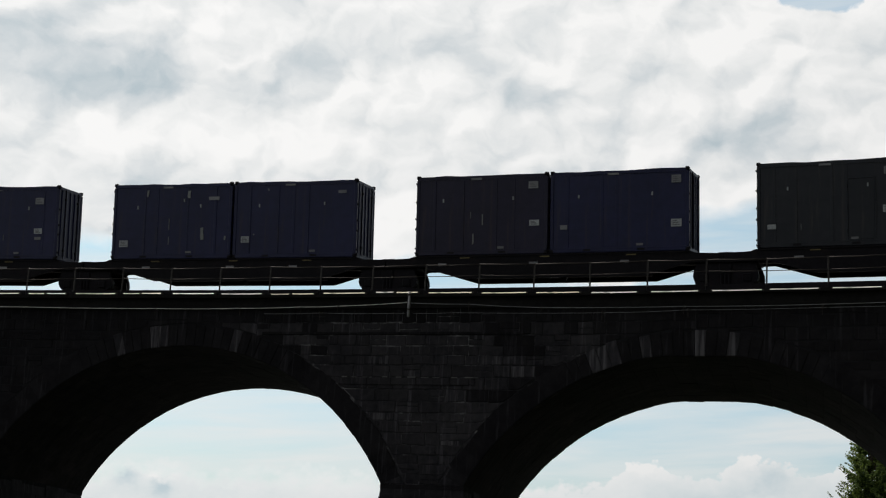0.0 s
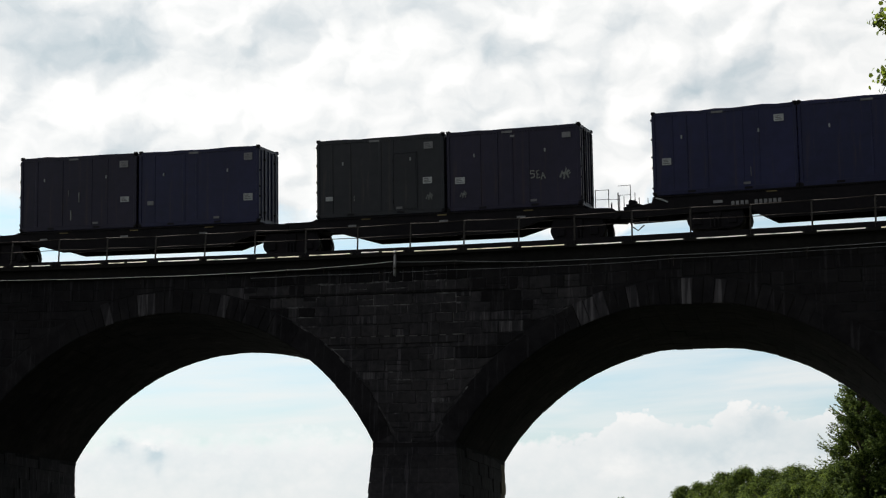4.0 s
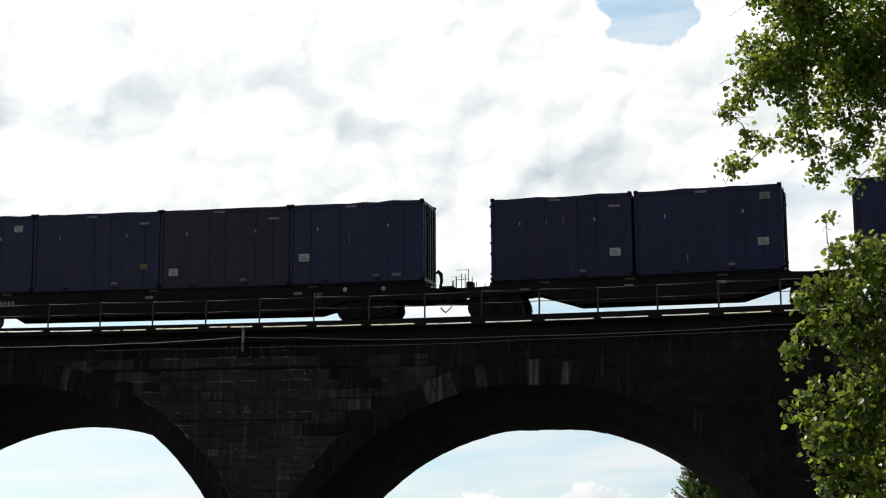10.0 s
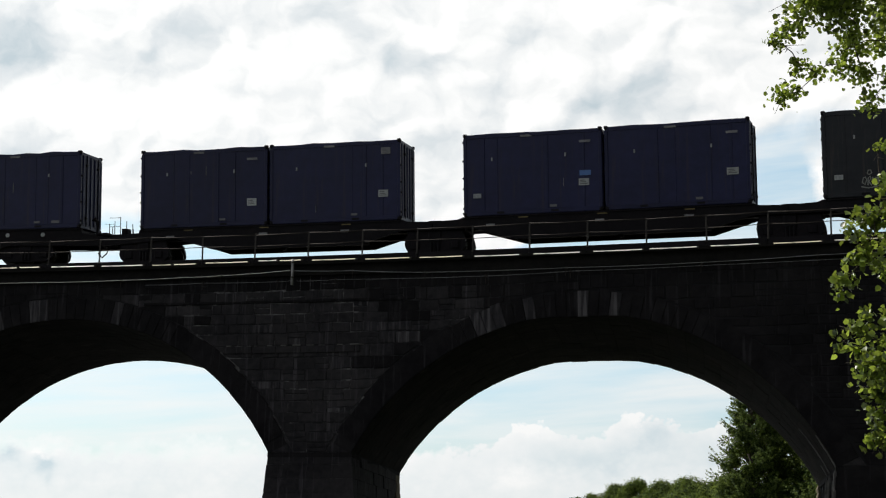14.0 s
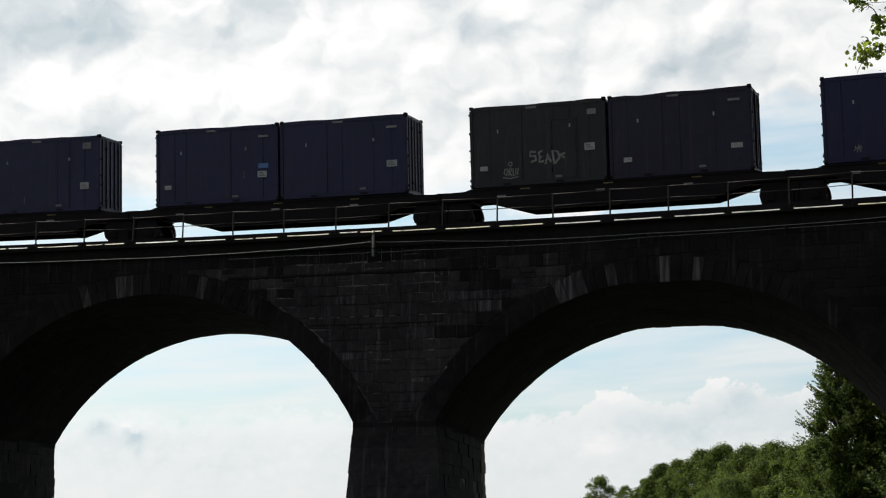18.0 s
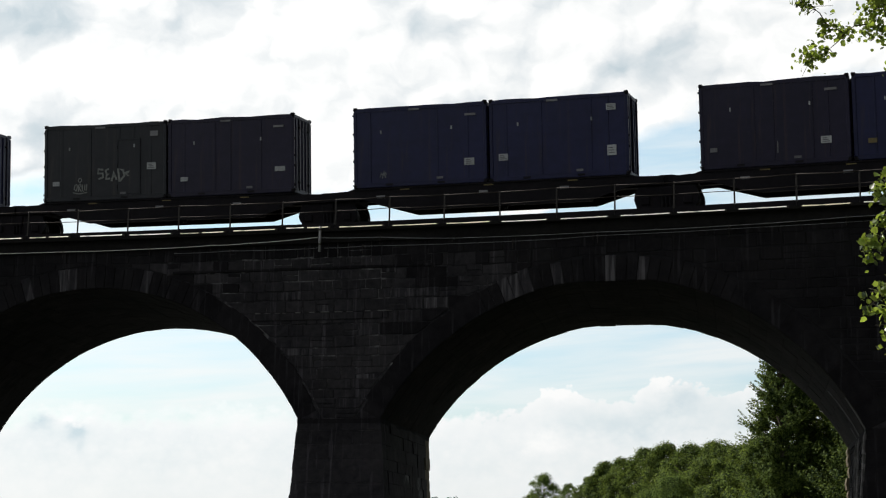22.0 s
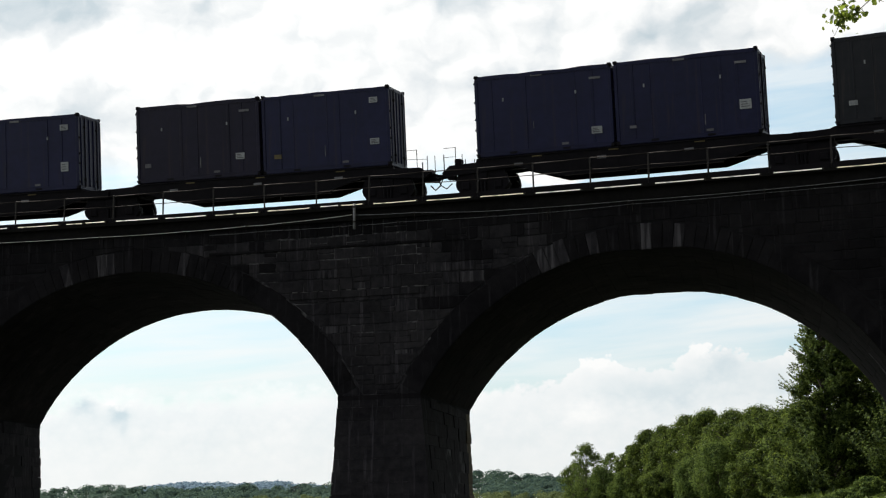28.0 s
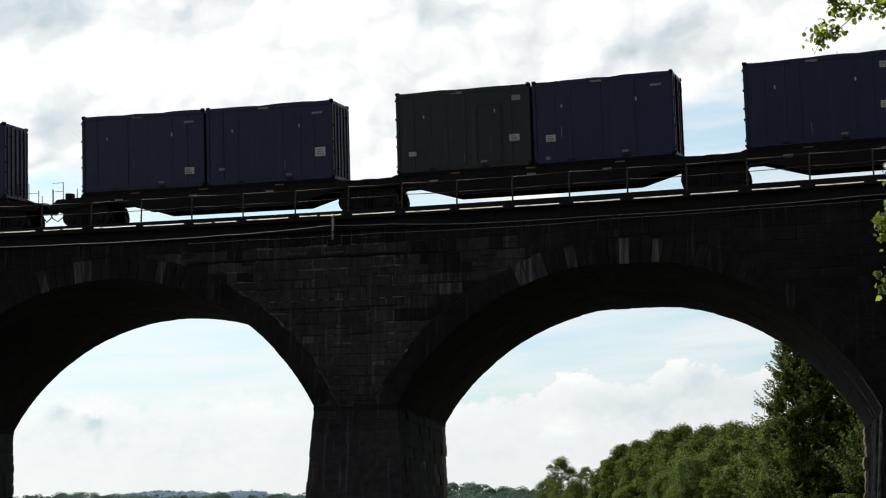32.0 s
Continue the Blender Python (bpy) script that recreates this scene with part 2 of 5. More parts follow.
def mortar_material():
    """Old pointing: mostly near black, in patches pale."""
    m, t = material("mortar")
    co = t.nodes.new("ShaderNodeTexCoord").outputs["Object"]
    wide = nd(t, "ShaderNodeTexNoise", Vector=co, Scale=0.6, Detail=5.0, Roughness=0.6)
    fine = nd(t, "ShaderNodeTexNoise", Vector=co, Scale=4.0, Detail=6.0, Roughness=0.7)
    f = math_node(t, "ADD", math_node(t, "MULTIPLY", wide.outputs[0], 0.6), math_node(t, "MULTIPLY", fine.outputs[0], 0.4))
    # palest around the middle pier, darker further along the face
    sx = nd(t, "ShaderNodeSeparateXYZ", i0=co)
    near = math_node(t, "ABSOLUTE", math_node(t, "SUBTRACT", sx.outputs[0], 6.5))
    f = math_node(t, "SUBTRACT", f, ramp(t, math_node(t, "MULTIPLY", near, 0.05), [(0.2, (0.0,) * 3), (0.45, (0.1,) * 3), (0.8, (0.2,) * 3)]))
    col = ramp(t, f, [(0.43, (0.012, 0.012, 0.014)), (0.53, (0.034, 0.033, 0.037)), (0.62, (0.15, 0.147, 0.155))])
    finish(t, col, 0.95, 0.0, fine.outputs[0], 0.6, 0.02, 0.1)
    return m


MORTAR = mortar_material()
# paler copy of the pier stone, so that the sunlit far corners show bright
BROWN = surface("brown_quoin_stone", (0.07, 0.058, 0.04), (0.2, 0.17, 0.12), 2.4, 0.92, bump=0.9, dist=0.06, vary=0.3, stain=(0.04, 0.036, 0.03), spec=0.08)
LIME = surface("lime_crust", (0.063, 0.0607, 0.063), (0.153, 0.149, 0.149), 3.0, 0.9, bump=0.8, dist=0.03, vary=0.1, spec=0.1)
CONCRETE = surface("near_black_concrete", (0.00515, 0.00515, 0.00558), (0.0155, 0.0146, 0.0146), 4.0, 0.92, vary=0.1, spec=0.08)
BALLAST = surface("ballast", (0.05, 0.045, 0.04), (0.16, 0.15, 0.14), 14.0, 0.95, bump=1.0, dist=0.08, vary=0.1)
TIE = surface("creosoted_timber", (0.02, 0.015, 0.012), (0.06, 0.045, 0.035), 6.0, 0.85, vary=0.3)
RAIL = surface("rail_steel", (0.08, 0.05, 0.035), (0.2, 0.15, 0.12), 8.0, 0.45, 0.8, vary=0.1)
IRON = surface("rusted_iron", (0.0119, 0.0102, 0.0102), (0.0442, 0.034, 0.0306), 9.0, 0.7, 0.1, vary=0.2, spec=0.25)
# bright tones for the sunlit line below the walkway; the white also serves one cable
GALV = surface("bright_white", (0.6, 0.58, 0.54), (0.82, 0.8, 0.76), 6.0, 0.5, 0.0, bump=0.1, vary=0.15)
CREAM = surface("warm_bright_white", (0.6, 0.54, 0.4), (0.8, 0.73, 0.55), 6.0, 0.5, 0.0, bump=0.1, vary=0.15)
CABLE = surface("weathered_cable", (0.12, 0.12, 0.13), (0.28, 0.28, 0.3), 9.0, 0.5, 0.0, vary=0.1)
FRAME = surface("grimy_car_steel", (0.0038, 0.0034, 0.0052), (0.0095, 0.0084, 0.0112), 5.0, 0.7, 0.0, vary=0.2, stain=(0.015, 0.0105, 0.0115), spec=0.1)
WHEEL = surface("wheel_steel", (0.00972, 0.00891, 0.00891), (0.0324, 0.0275, 0.0243), 9.0, 0.55, 0.4, vary=0.1)
NAVY = surface("navy_paint", (0.0062, 0.0074, 0.033), (0.013, 0.0152, 0.06), 2.2, 0.45, 0.0, bump=0.2, vary=0.22, stain=(0.026, 0.022, 0.038), streak=True, spec=0.22)
PLUM = surface("faded_dark_paint", (0.0078, 0.0066, 0.021), (0.0165, 0.0142, 0.038), 2.2, 0.48, 0.0, bump=0.2, vary=0.22, stain=(0.034, 0.024, 0.03), streak=True, spec=0.22)
OLIVE = surface("grey_green_paint", (0.0092, 0.0105, 0.0165), (0.02, 0.0215, 0.029), 2.2, 0.46, 0.0, bump=0.2, vary=0.22, stain=(0.038, 0.034, 0.036), streak=True, spec=0.22)
TARP = surface("dark_tarpaulin", (0.016, 0.016, 0.02), (0.04, 0.04, 0.048), 5.0, 0.75, vary=0.1, spec=0.15)
PLACARD = surface("dusty_white_placard", (0.17, 0.18, 0.2), (0.42, 0.44, 0.46), 14.0, 0.6, vary=0.3)
PLACARD_GREY = surface("grey_lettering_plate", (0.09, 0.09, 0.1), (0.2, 0.2, 0.22), 14.0, 0.6, vary=0.2)
PLACARD_BLUE = surface("blue_placard", (0.05, 0.11, 0.3), (0.08, 0.17, 0.42), 14.0, 0.6, vary=0.1)
PLACARD_GOLD = surface("yellow_placard", (0.09, 0.07, 0.028), (0.17, 0.13, 0.05), 14.0, 0.6, vary=0.1)
INK = surface("faded_ink", (0.05, 0.05, 0.06), (0.1, 0.1, 0.11), 14.0, 0.7, vary=0.1)
SPRAY = surface("chalky_spray_paint", (0.1, 0.105, 0.11), (0.25, 0.26, 0.26), 7.0, 0.8, vary=0.3)
BARK = surface("bark", (0.04, 0.032, 0.025), (0.13, 0.11, 0.09), 8.0, 0.9, bump=0.9, dist=0.03, vary=0.15)
ROCK = surface("river_rock", (0.12, 0.115, 0.1), (0.3, 0.28, 0.25), 3.0, 0.85, bump=0.8, dist=0.08, vary=0.2)
HOUSE = surface("pale_plaster", (0.5, 0.5, 0.48), (0.7, 0.7, 0.68), 1.0, 0.8, vary=0.1)


def foliage(name, dark, light, through_col, share=0.35, gloss=0.3, rough=0.55, span=(0.15, 0.85)):
    m, t = material(name)
    r2 = t.nodes.new("ShaderNodeNewGeometry").outputs["Random Per Island"]
    co = t.nodes.new("ShaderNodeTexCoord").outputs["Object"]
    n = nd(t, "ShaderNodeTexNoise", Vector=co, Scale=0.35, Detail=3.0)
    f = math_node(t, "ADD", math_node(t, "MULTIPLY", r2, 0.6), math_node(t, "MULTIPLY", n.outputs[0], 0.45))
    col = ramp(t, f, [(span[0], dark), (span[1], light)])
    tcol = mix(t, 1.0, mix(t, 0.5, col, through_col), ramp(t, f, [(span[0], (0.45,) * 3), (span[1], (1.0,) * 3)]), "MULTIPLY")
    d = nd(t, "ShaderNodeBsdfPrincipled", Base_Color=col, Roughness=rough)
    d.inputs["Specular IOR Level"].default_value = gloss
    tr = nd(t, "ShaderNodeBsdfTranslucent", Color=tcol)
    mx = nd(t, "ShaderNodeMixShader", i0=share, i1=d.outputs[0], i2=tr.outputs[0])
    o = t.nodes.new("ShaderNodeOutputMaterial")
    t.links.new(mx.outputs[0], o.inputs[0])
    return m


LEAF = foliage("broad_leaves", (0.016, 0.036, 0.02), (0.29, 0.4, 0.07), (0.56, 0.69, 0.08), 0.48, 0.6, 0.34, (0.28, 0.84))
LEAF_DARK = foliage("dark_leaves", (0.013, 0.029, 0.016), (0.15, 0.21, 0.052), (0.36, 0.46, 0.07), 0.42, 0.06, 0.6, (0.32, 0.8))
LEAF_PALE = foliage("willow_leaves", (0.026, 0.052, 0.024), (0.16, 0.23, 0.065), (0.36, 0.47, 0.085), 0.42, 0.05, 0.6, (0.28, 0.8))
# bluish and lightened: haze over the river is put into the leaf colour
LEAF_FAR = foliage("hazy_far_leaves", (0.04, 0.075, 0.1), (0.15, 0.225, 0.175), (0.26, 0.38, 0.24), 0.42, 0.0)
LEAF_SCRUB = foliage("scrub_leaves", (0.07, 0.1, 0.05), (0.24, 0.29, 0.14), (0.34, 0.42, 0.15), 0.4, 0.0)
# the haze of distance is painted into these leaf colours as blue
LEAF_HAZE = foliage("haze_tinted_leaves", (0.26, 0.37, 0.47), (0.31, 0.43, 0.54), (0.42, 0.55, 0.66), 0.45, 0.0)
GRASS = foliage("grass", (0.07, 0.11, 0.02), (0.15, 0.2, 0.05), (0.2, 0.28, 0.04), 0.3)
SOIL = surface("river_bank_soil", (0.05, 0.06, 0.025), (0.12, 0.13, 0.05), 0.6, 0.95, bump=0.6, vary=0.0)


def water_material():
    m, t = material("river_water")
    co = t.nodes.new("ShaderNodeTexCoord").outputs["Object"]
    n = nd(t, "ShaderNodeTexNoise", Vector=co, Scale=1.3, Detail=5.0)
    finish(t, (0.035, 0.045, 0.04, 1), 0.08, 0.0, n.outputs[0], 0.25, 0.05)
    return m


WATER = water_material()

# ---------------------------------------------------------------- helpers of the scene
RC = 309.71           # radius of the curved line
BASE = 17.0           # height of the containers' feet, at their near edge
CANT = 5.5            # the line leans to the inside of its curve
DF, WB = -2.2, 14.33  # near face of the bridge, its width
SKEW = -1.89 / WB
SPAN, SPRING, RISE, PITCH, FIRST = 20.06, 6.28, 5.91, 23.8, -4.99
RISES = {0: 6.08, 1: 5.8}  # the arches differ a little


LOW_SPRING = 5.65  # the pier past the second bay carries its arches lower
LOW_PIER = 1


def springing(k):
    """Height from which the arches of the pier past bay k spring."""
    return LOW_SPRING if k == LOW_PIER else SPRING


def reach(k, side):
    """Half width of bay k's arch at its springing, on one side."""
    r, zc = arc(k)
    return sqrt(r * r - (springing(k if side > 0 else k - 1) - zc) ** 2)


def arc(k):
    """Radius of bay k's arch and the height of its centre."""
    h = RISES.get(k, RISE)
    r = (SPAN * SPAN / 4 + h * h) / (2 * h)
    return r, SPRING + h - r


TOP = 14.1


def soffit(k, r, a):
    """Radius of the opening at angle a: its crown is a little flattened."""
    return min(r, (r - (0.13 if k == 1 else 0.0)) / cos(a))



def cur(s, d, z):
    th = s / RC
    return Vector(((RC + d) * sin(th), (RC + d) * cos(th) - RC, z))


def skewed(s, d, z):
    return cur(s + SKEW * (d - DF), d, z)


def mesh(name, verts, faces, mat, smooth=False):
    me = bpy.data.meshes.new(name)
    me.from_pydata([tuple(v) for v in verts], [], faces)
    me.materials.append(mat)
    if smooth:
        me.polygons.foreach_set("use_smooth", [True] * len(me.polygons))
    me.update()
    return me


def piece(name, me, parent=None, label="", m=None):
    ob = new(name, me)
    if m is not None:
        ob.matrix_basis = m
    if parent is not None:
        ob.parent = parent
    if label:
        ob["label"] = label
    return ob


def thing(name, label, category, group="", kind="", m=None):
    ob = new(name)
    ob.empty_display_size = 0.3
    if m is not None:
        ob.matrix_basis = m
    return tagged(ob, label, category, group, kind)


class Build:
    """Collects boxes, tubes and sheets into one mesh."""

    def __init__(self):
        self.v, self.f = [], []

    def add(self, verts, faces):
        o = len(self.v)
        self.v += [Vector(p) for p in verts]
        self.f += [[i + o for i in f] for f in faces]
        return self

    def box(self, x0, x1, y0, y1, z0, z1, bev=0.0):
        if bev <= 0:
            p = [(x, y, z) for z in (z0, z1) for y in (y0, y1) for x in (x0, x1)]
            return self.add(p, [(0, 2, 3, 1), (4, 5, 7, 6), (0, 1, 5, 4), (2, 6, 7, 3), (0, 4, 6, 2), (1, 3, 7, 5)])
        b = min(bev, (x1 - x0) / 3, (y1 - y0) / 3, (z1 - z0) / 3)
        p, idx = [], {}
        for i, x in enumerate((x0, x1)):
            for j, y in enumerate((y0, y1)):
                for k, z in enumerate((z0, z1)):
                    sx, sy, sz = (b, -b)[i], (b, -b)[j], (b, -b)[k]
                    for ax, q in enumerate(((x, y + sy, z + sz), (x + sx, y, z + sz), (x + sx, y + sy, z))):
                        idx[i, j, k, ax] = len(p)
                        p.append(q)
        f = []
        for s in (0, 1):
            f.append([idx[s, j, k, 0] for j, k in ((0, 0), (0, 1), (1, 1), (1, 0))][::1 if s == 0 else -1])
            f.append([idx[i, s, k, 1] for i, k in ((0, 0), (1, 0), (1, 1), (0, 1))][::1 if s == 0 else -1])
            f.append([idx[i, j, s, 2] for i, j in ((0, 0), (0, 1), (1, 1), (1, 0))][::1 if s == 0 else -1])
        for j in (0, 1):
            for k in (0, 1):
                f.append([idx[0, j, k, 1], idx[1, j, k, 1], idx[1, j, k, 2], idx[0, j, k, 2]])
        for i in (0, 1):
            for k in (0, 1):
                f.append([idx[i, 0, k, 0], idx[i, 1, k, 0], idx[i, 1, k, 2], idx[i, 0, k, 2]])
        for i in (0, 1):
            for j in (0, 1):
                f.append([idx[i, j, 0, 0], idx[i, j, 1, 0], idx[i, j, 1, 1], idx[i, j, 0, 1]])
        for i in (0, 1):
            for j in (0, 1):
                for k in (0, 1):
                    f.append([idx[i, j, k, n] for n in range(3)])
        return self.add(p, f)

    def prism(self, outline, y0, y1):
        """An outline in x and z, pushed through from y0 to y1."""
        n = len(outline)
        p = [(x, y0, z) for x, z in outline] + [(x, y1, z) for x, z in outline]
        return self.add(p, [list(range(n)), list(range(2 * n - 1, n - 1, -1))] + [(i, (i + 1) % n + 0, (i + 1) % n + n, i + n) for i in range(n)])

    def tube(self, pts, r, n=6, cap=True):
        pts = [Vector(p) for p in pts]
        rings = []
        rr = r if hasattr(r, "__len__") else [r] * len(pts)
        for i, p in enumerate(pts):
            d = (pts[min(i + 1, len(pts) - 1)] - pts[max(i - 1, 0)]).normalized()
            u = d.orthogonal() if abs(d.z) > 0.9 else d.cross(Vector((0, 0, 1)))
            u.normalize()
            w = d.cross(u)
            rings.append([p + rr[i] * (cos(2 * pi * k / n) * u + sin(2 * pi * k / n) * w) for k in range(n)])
        v = [q for ring in rings for q in ring]
        f = [(i * n + k, i * n + (k + 1) % n, (i + 1) * n + (k + 1) % n, (i + 1) * n + k) for i in range(len(pts) - 1) for k in range(n)]
        if cap:
            f += [list(range(n))[::-1], [(len(pts) - 1) * n + k for k in range(n)]]
        return self.add(v, f)

    def disc(self, x, y0, y1, z, r, n=20):
        """A wheel or boss whose axle lies along y."""
        p = [(x + r * cos(2 * pi * k / n), y, z + r * sin(2 * pi * k / n)) for y in (y0, y1) for k in range(n)]
        return self.add(p, [list(range(n)), list(range(2 * n - 1, n - 1, -1))] + [(k, k + n, (k + 1) % n + n, (k + 1) % n) for k in range(n)])

    def mesh(self, name, mat, smooth=False):
        me = mesh(name, self.v, self.f, mat, smooth)
        bm = bmesh.new()
        bm.from_mesh(me)
        bmesh.ops.recalc_face_normals(bm, faces=bm.faces)
        bm.to_mesh(me)
        bm.free()
        return me

    def part(self, name, mat, parent=None, label="", smooth=False, m=None):
        return piece(name, self.mesh(name, mat, smooth), parent, label, m)

# ---------------------------------------------------------------- ground, river, far shore
def bank_line(y):
    """x of the near bank's edge."""
    return 33.0 - 0.4 * min(max(y, 0.0), 60.0) - 0.24 * max(y - 60.0, 0.0) + 6.0 * sin(y * 0.013) if y > -20 else 33.0 - (y + 20) * -0.05


def ground_height(x, y):
    d = x - bank_line(y)
    if y < -55:
        d = max(d, (-y - 58.0) * 1.2)
    far = -x * 0.55 + y * 0.83 - 1010
    h = -1.6
    if d > -6:
        h = -1.6 + 1.9 * min(1.0, (d + 6) / 8.0)
    if d > 4:
        h += (0.2 if y < -25 else 1.9 if y < 62 else 0.3) * min(1.0, (d - 4) / 9.0)
    if far > -20:
        h = max(h, -1.6 + min(3.6, (far + 20) * 0.08))
    return h + 0.12 * noise.noise(Vector((x * 0.09, y * 0.09, 0)))


def make_ground():
    n = 150
    ax = [math.copysign(abs(i / n * 2 - 1) ** 3.2, i - n / 2) * 4200 for i in range(n + 1)]
    v = [(x + 20, y, ground_height(x + 20, y)) for y in ax for x in ax]
    f = [(j * (n + 1) + i, j * (n + 1) + i + 1, (j + 1) * (n + 1) + i + 1, (j + 1) * (n + 1) + i) for j in range(n) for i in range(n)]
    piece("ground", mesh("ground", v, f, SOIL, True), None).update_tag()
    tagged(bpy.data.objects["ground"], "grassy river banks and stony river bed", "ground", kind="structure")
    r = 4300
    w = piece("water", mesh("water", [(-r, -r, 0), (r, -r, 0), (r, r, 0), (-r, r, 0)], [(0, 1, 2, 3)], WATER))
    tagged(w, "wide calm river under the stone bridge", "water", kind="structure")


make_ground()

# ---------------------------------------------------------------- the stone bridge
BAYS = list(range(-5, 9))
bridge = thing("stone_bridge", "near-black stone railway bridge of wide arches on piers", "bridge", kind="structure")


def half_width(k, z, more):
    r, zc = arc(k)
    q = (r + more) ** 2 - (z - zc) ** 2
    return sqrt(q) if q > 0 else 0.0


def make_arch(k):
    """One bay: barrel of separate stones and the walls behind the facing."""
    c = FIRST + PITCH * k
    RAD, ZC = arc(k)
    left, right = asin(reach(k, -1) / RAD), asin(reach(k, 1) / RAD)
    n, m = 30, 11
    b = Build()
    rnd = random.Random(int(c * 10))
    for i in range(n):
        a0, a1 = -left + (left + right) * i / n, -left + (left + right) * (i + 1) / n
        cuts = [DF + 0.02] + sorted(DF + WB * (j + rnd.uniform(-0.25, 0.25)) / m for j in range(1, m)) + [DF + WB]
        for d0, d1 in zip(cuts, cuts[1:]):
            g, e = 0.006, rnd.uniform(0.0, 0.025)
            ring = []
            for more in (-e, 0.12):
                for a, d in ((a0 + g / RAD, d0 + g), (a1 - g / RAD, d0 + g), (a1 - g / RAD, d1 - g), (a0 + g / RAD, d1 - g)):
                    rr = soffit(k, RAD, a) + more
                    ring.append(skewed(c + rr * sin(a), d, ZC + rr * cos(a)))
            fs = [(0, 1, 2, 3), (0, 4, 5, 1), (1, 5, 6, 2), (2, 6, 7, 3), (3, 7, 4, 0)]
            if k == 1 and d0 > DF + 1.5:
                piece("barrel_stone", mesh("barrel_stone", ring, fs, BARREL), bridge)
            else:
                b.add(ring, fs)
    tagged(b.part("arch_barrel", BARREL, bridge), kind="stuff")
    b = Build()
    v = [skewed(c + (RAD + 0.02) * sin(a), d, ZC + (RAD + 0.02) * cos(a)) for i in range(n + 1) for a in (-left + (left + right) * i / n,) for d in (DF + 0.03, DF + WB / 2, DF + WB)]
    b.add(v, [(i * 3 + j, i * 3 + j + 1, i * 3 + j + 4, i * 3 + j + 3) for i in range(n) for j in (0, 1)])
    b.part("barrel_bedding", CONCRETE, bridge)
    # walls that carry the facing, and the fill above the barrel
    b = Build()
    n = 48
    for d in (DF + 0.004, DF + WB):
        lo, hi = [], []
        for i in range(n + 1):
            u = -PITCH / 2 + PITCH * i / n
            out = abs(u) >= reach(k, u) + 0.1
            z = springing(k if u > 0 else k - 1) - 0.6 if out else ZC + sqrt(max(0.01, (RAD + 0.05) ** 2 - u * u))
            lo.append(skewed(c + u, d, z))
            hi.append(skewed(c + u, d, TOP))
        b.add(lo + hi, [(i, i + 1, i + n + 2, i + n + 1) for i in range(n)])
    b.part("spandrel_wall", MORTAR, bridge)


def make_pier(k):
    """The battered pier past bay k, in courses of long stones."""
    s = FIRST + PITCH * (k + 0.5)
    top = springing(k)
    b = Build()
    hw = PITCH / 2 - reach(k, 1)
    rnd = random.Random(int(s * 7))
    z = -1.2
    while z < top - 0.05:
        z1 = min(top, z + rnd.uniform(0.48, 0.62))
        if top - z1 < 0.2:
            z1 = top
        g = 0.007
        zz0, zz1 = z + g, z1 - g

        def edge(zz, d):
            t = (d - DF) / WB
            return (top - zz) * (0.085 * (1 - t) + 0.03 * t)

        ds = [DF, DF + 1.1] + [DF + 1.1 + (WB - 1.1) * (q + (rnd.uniform(-0.35, 0.35) if q < 9 else 0)) / 9 for q in range(1, 10)]
        for i, (d0, d1) in enumerate(zip(ds, ds[1:])):
            quoin = i == len(ds) - 2
            out = rnd.uniform(0.0, 0.16 if k == LOW_PIER else 0.07) if quoin else rnd.uniform(0.0, 0.06)
            v = []
            for zz, cut in ((zz0, 0.0), ((zz0 + zz1) / 2, 0.05), (zz1, 0.0)):
                # quoins keep a rough, swollen face
                swell = out + ((cut if k == LOW_PIER else cut * 0.3) if quoin else 0.0)
                fr = (top - zz) * 0.05 if i == 0 else 0.0
                for sg, d in ((-1, d0 + g - fr), (1, d0 + g - fr), (1, d1 - g + (swell if quoin else 0.0)), (-1, d1 - g + (swell if quoin else 0.0))):
                    v.append(skewed(s + sg * (hw + edge(zz, d) + swell), d, zz))
            fs = [(0, 3, 2, 1), (8, 9, 10, 11)] + [(q + p, q + (p + 1) % 4, q + 4 + (p + 1) % 4, q + 4 + p) for q in (0, 4) for p in range(4)]
            if quoin and 0 <= k <= 1:
                piece("quoin", mesh("quoin", v, fs, BROWN), bridge, "rough brown corner stone")
            elif 0 <= k <= 1:
                # the second pier takes the darker, shaded copy
                piece("pier_stone", mesh("pier_stone", v, fs, STONE if k == 0 else STONE_DARK), bridge)
            else:
                b.add(v, fs)
        z = z1
    if b.v:
        tagged(b.part("pier", STONE, bridge), kind="stuff")
    b = Build()
    ring = [skewed(s + sg * (hw - 0.02 + (top - zz) * (0.085 if d < DF + 1 else 0.03)), d - (top - zz) * (0.045 if d < DF + 1 else 0), zz)
            for zz in (-1.2, top) for sg, d in ((-1, DF + 0.05), (1, DF + 0.05), (1, DF + WB - 0.05), (-1, DF + WB - 0.05))]
    b.add(ring, [(0, 3, 2, 1), (4, 5, 6, 7), (0, 1, 5, 4), (1, 2, 6, 5), (2, 3, 7, 6), (3, 0, 4, 7)])
    b.part("pier_core", MORTAR, bridge)
    # springing course
    b = Build()
    ring = [skewed(s + sg * (hw + 0.06), d, zz) for zz in (top - 0.14, top + 0.06) for sg, d in ((-1, DF - 0.012), (1, DF - 0.012), (1, DF + WB), (-1, DF + WB))]
    b.add(ring, [(0, 3, 2, 1), (4, 5, 6, 7), (0, 1, 5, 4), (1, 2, 6, 5), (2, 3, 7, 6), (3, 0, 4, 7)])
    b.part("springing_course", STONE_DARK, bridge)


for k in BAYS:
    make_arch(k)
    make_pier(k)


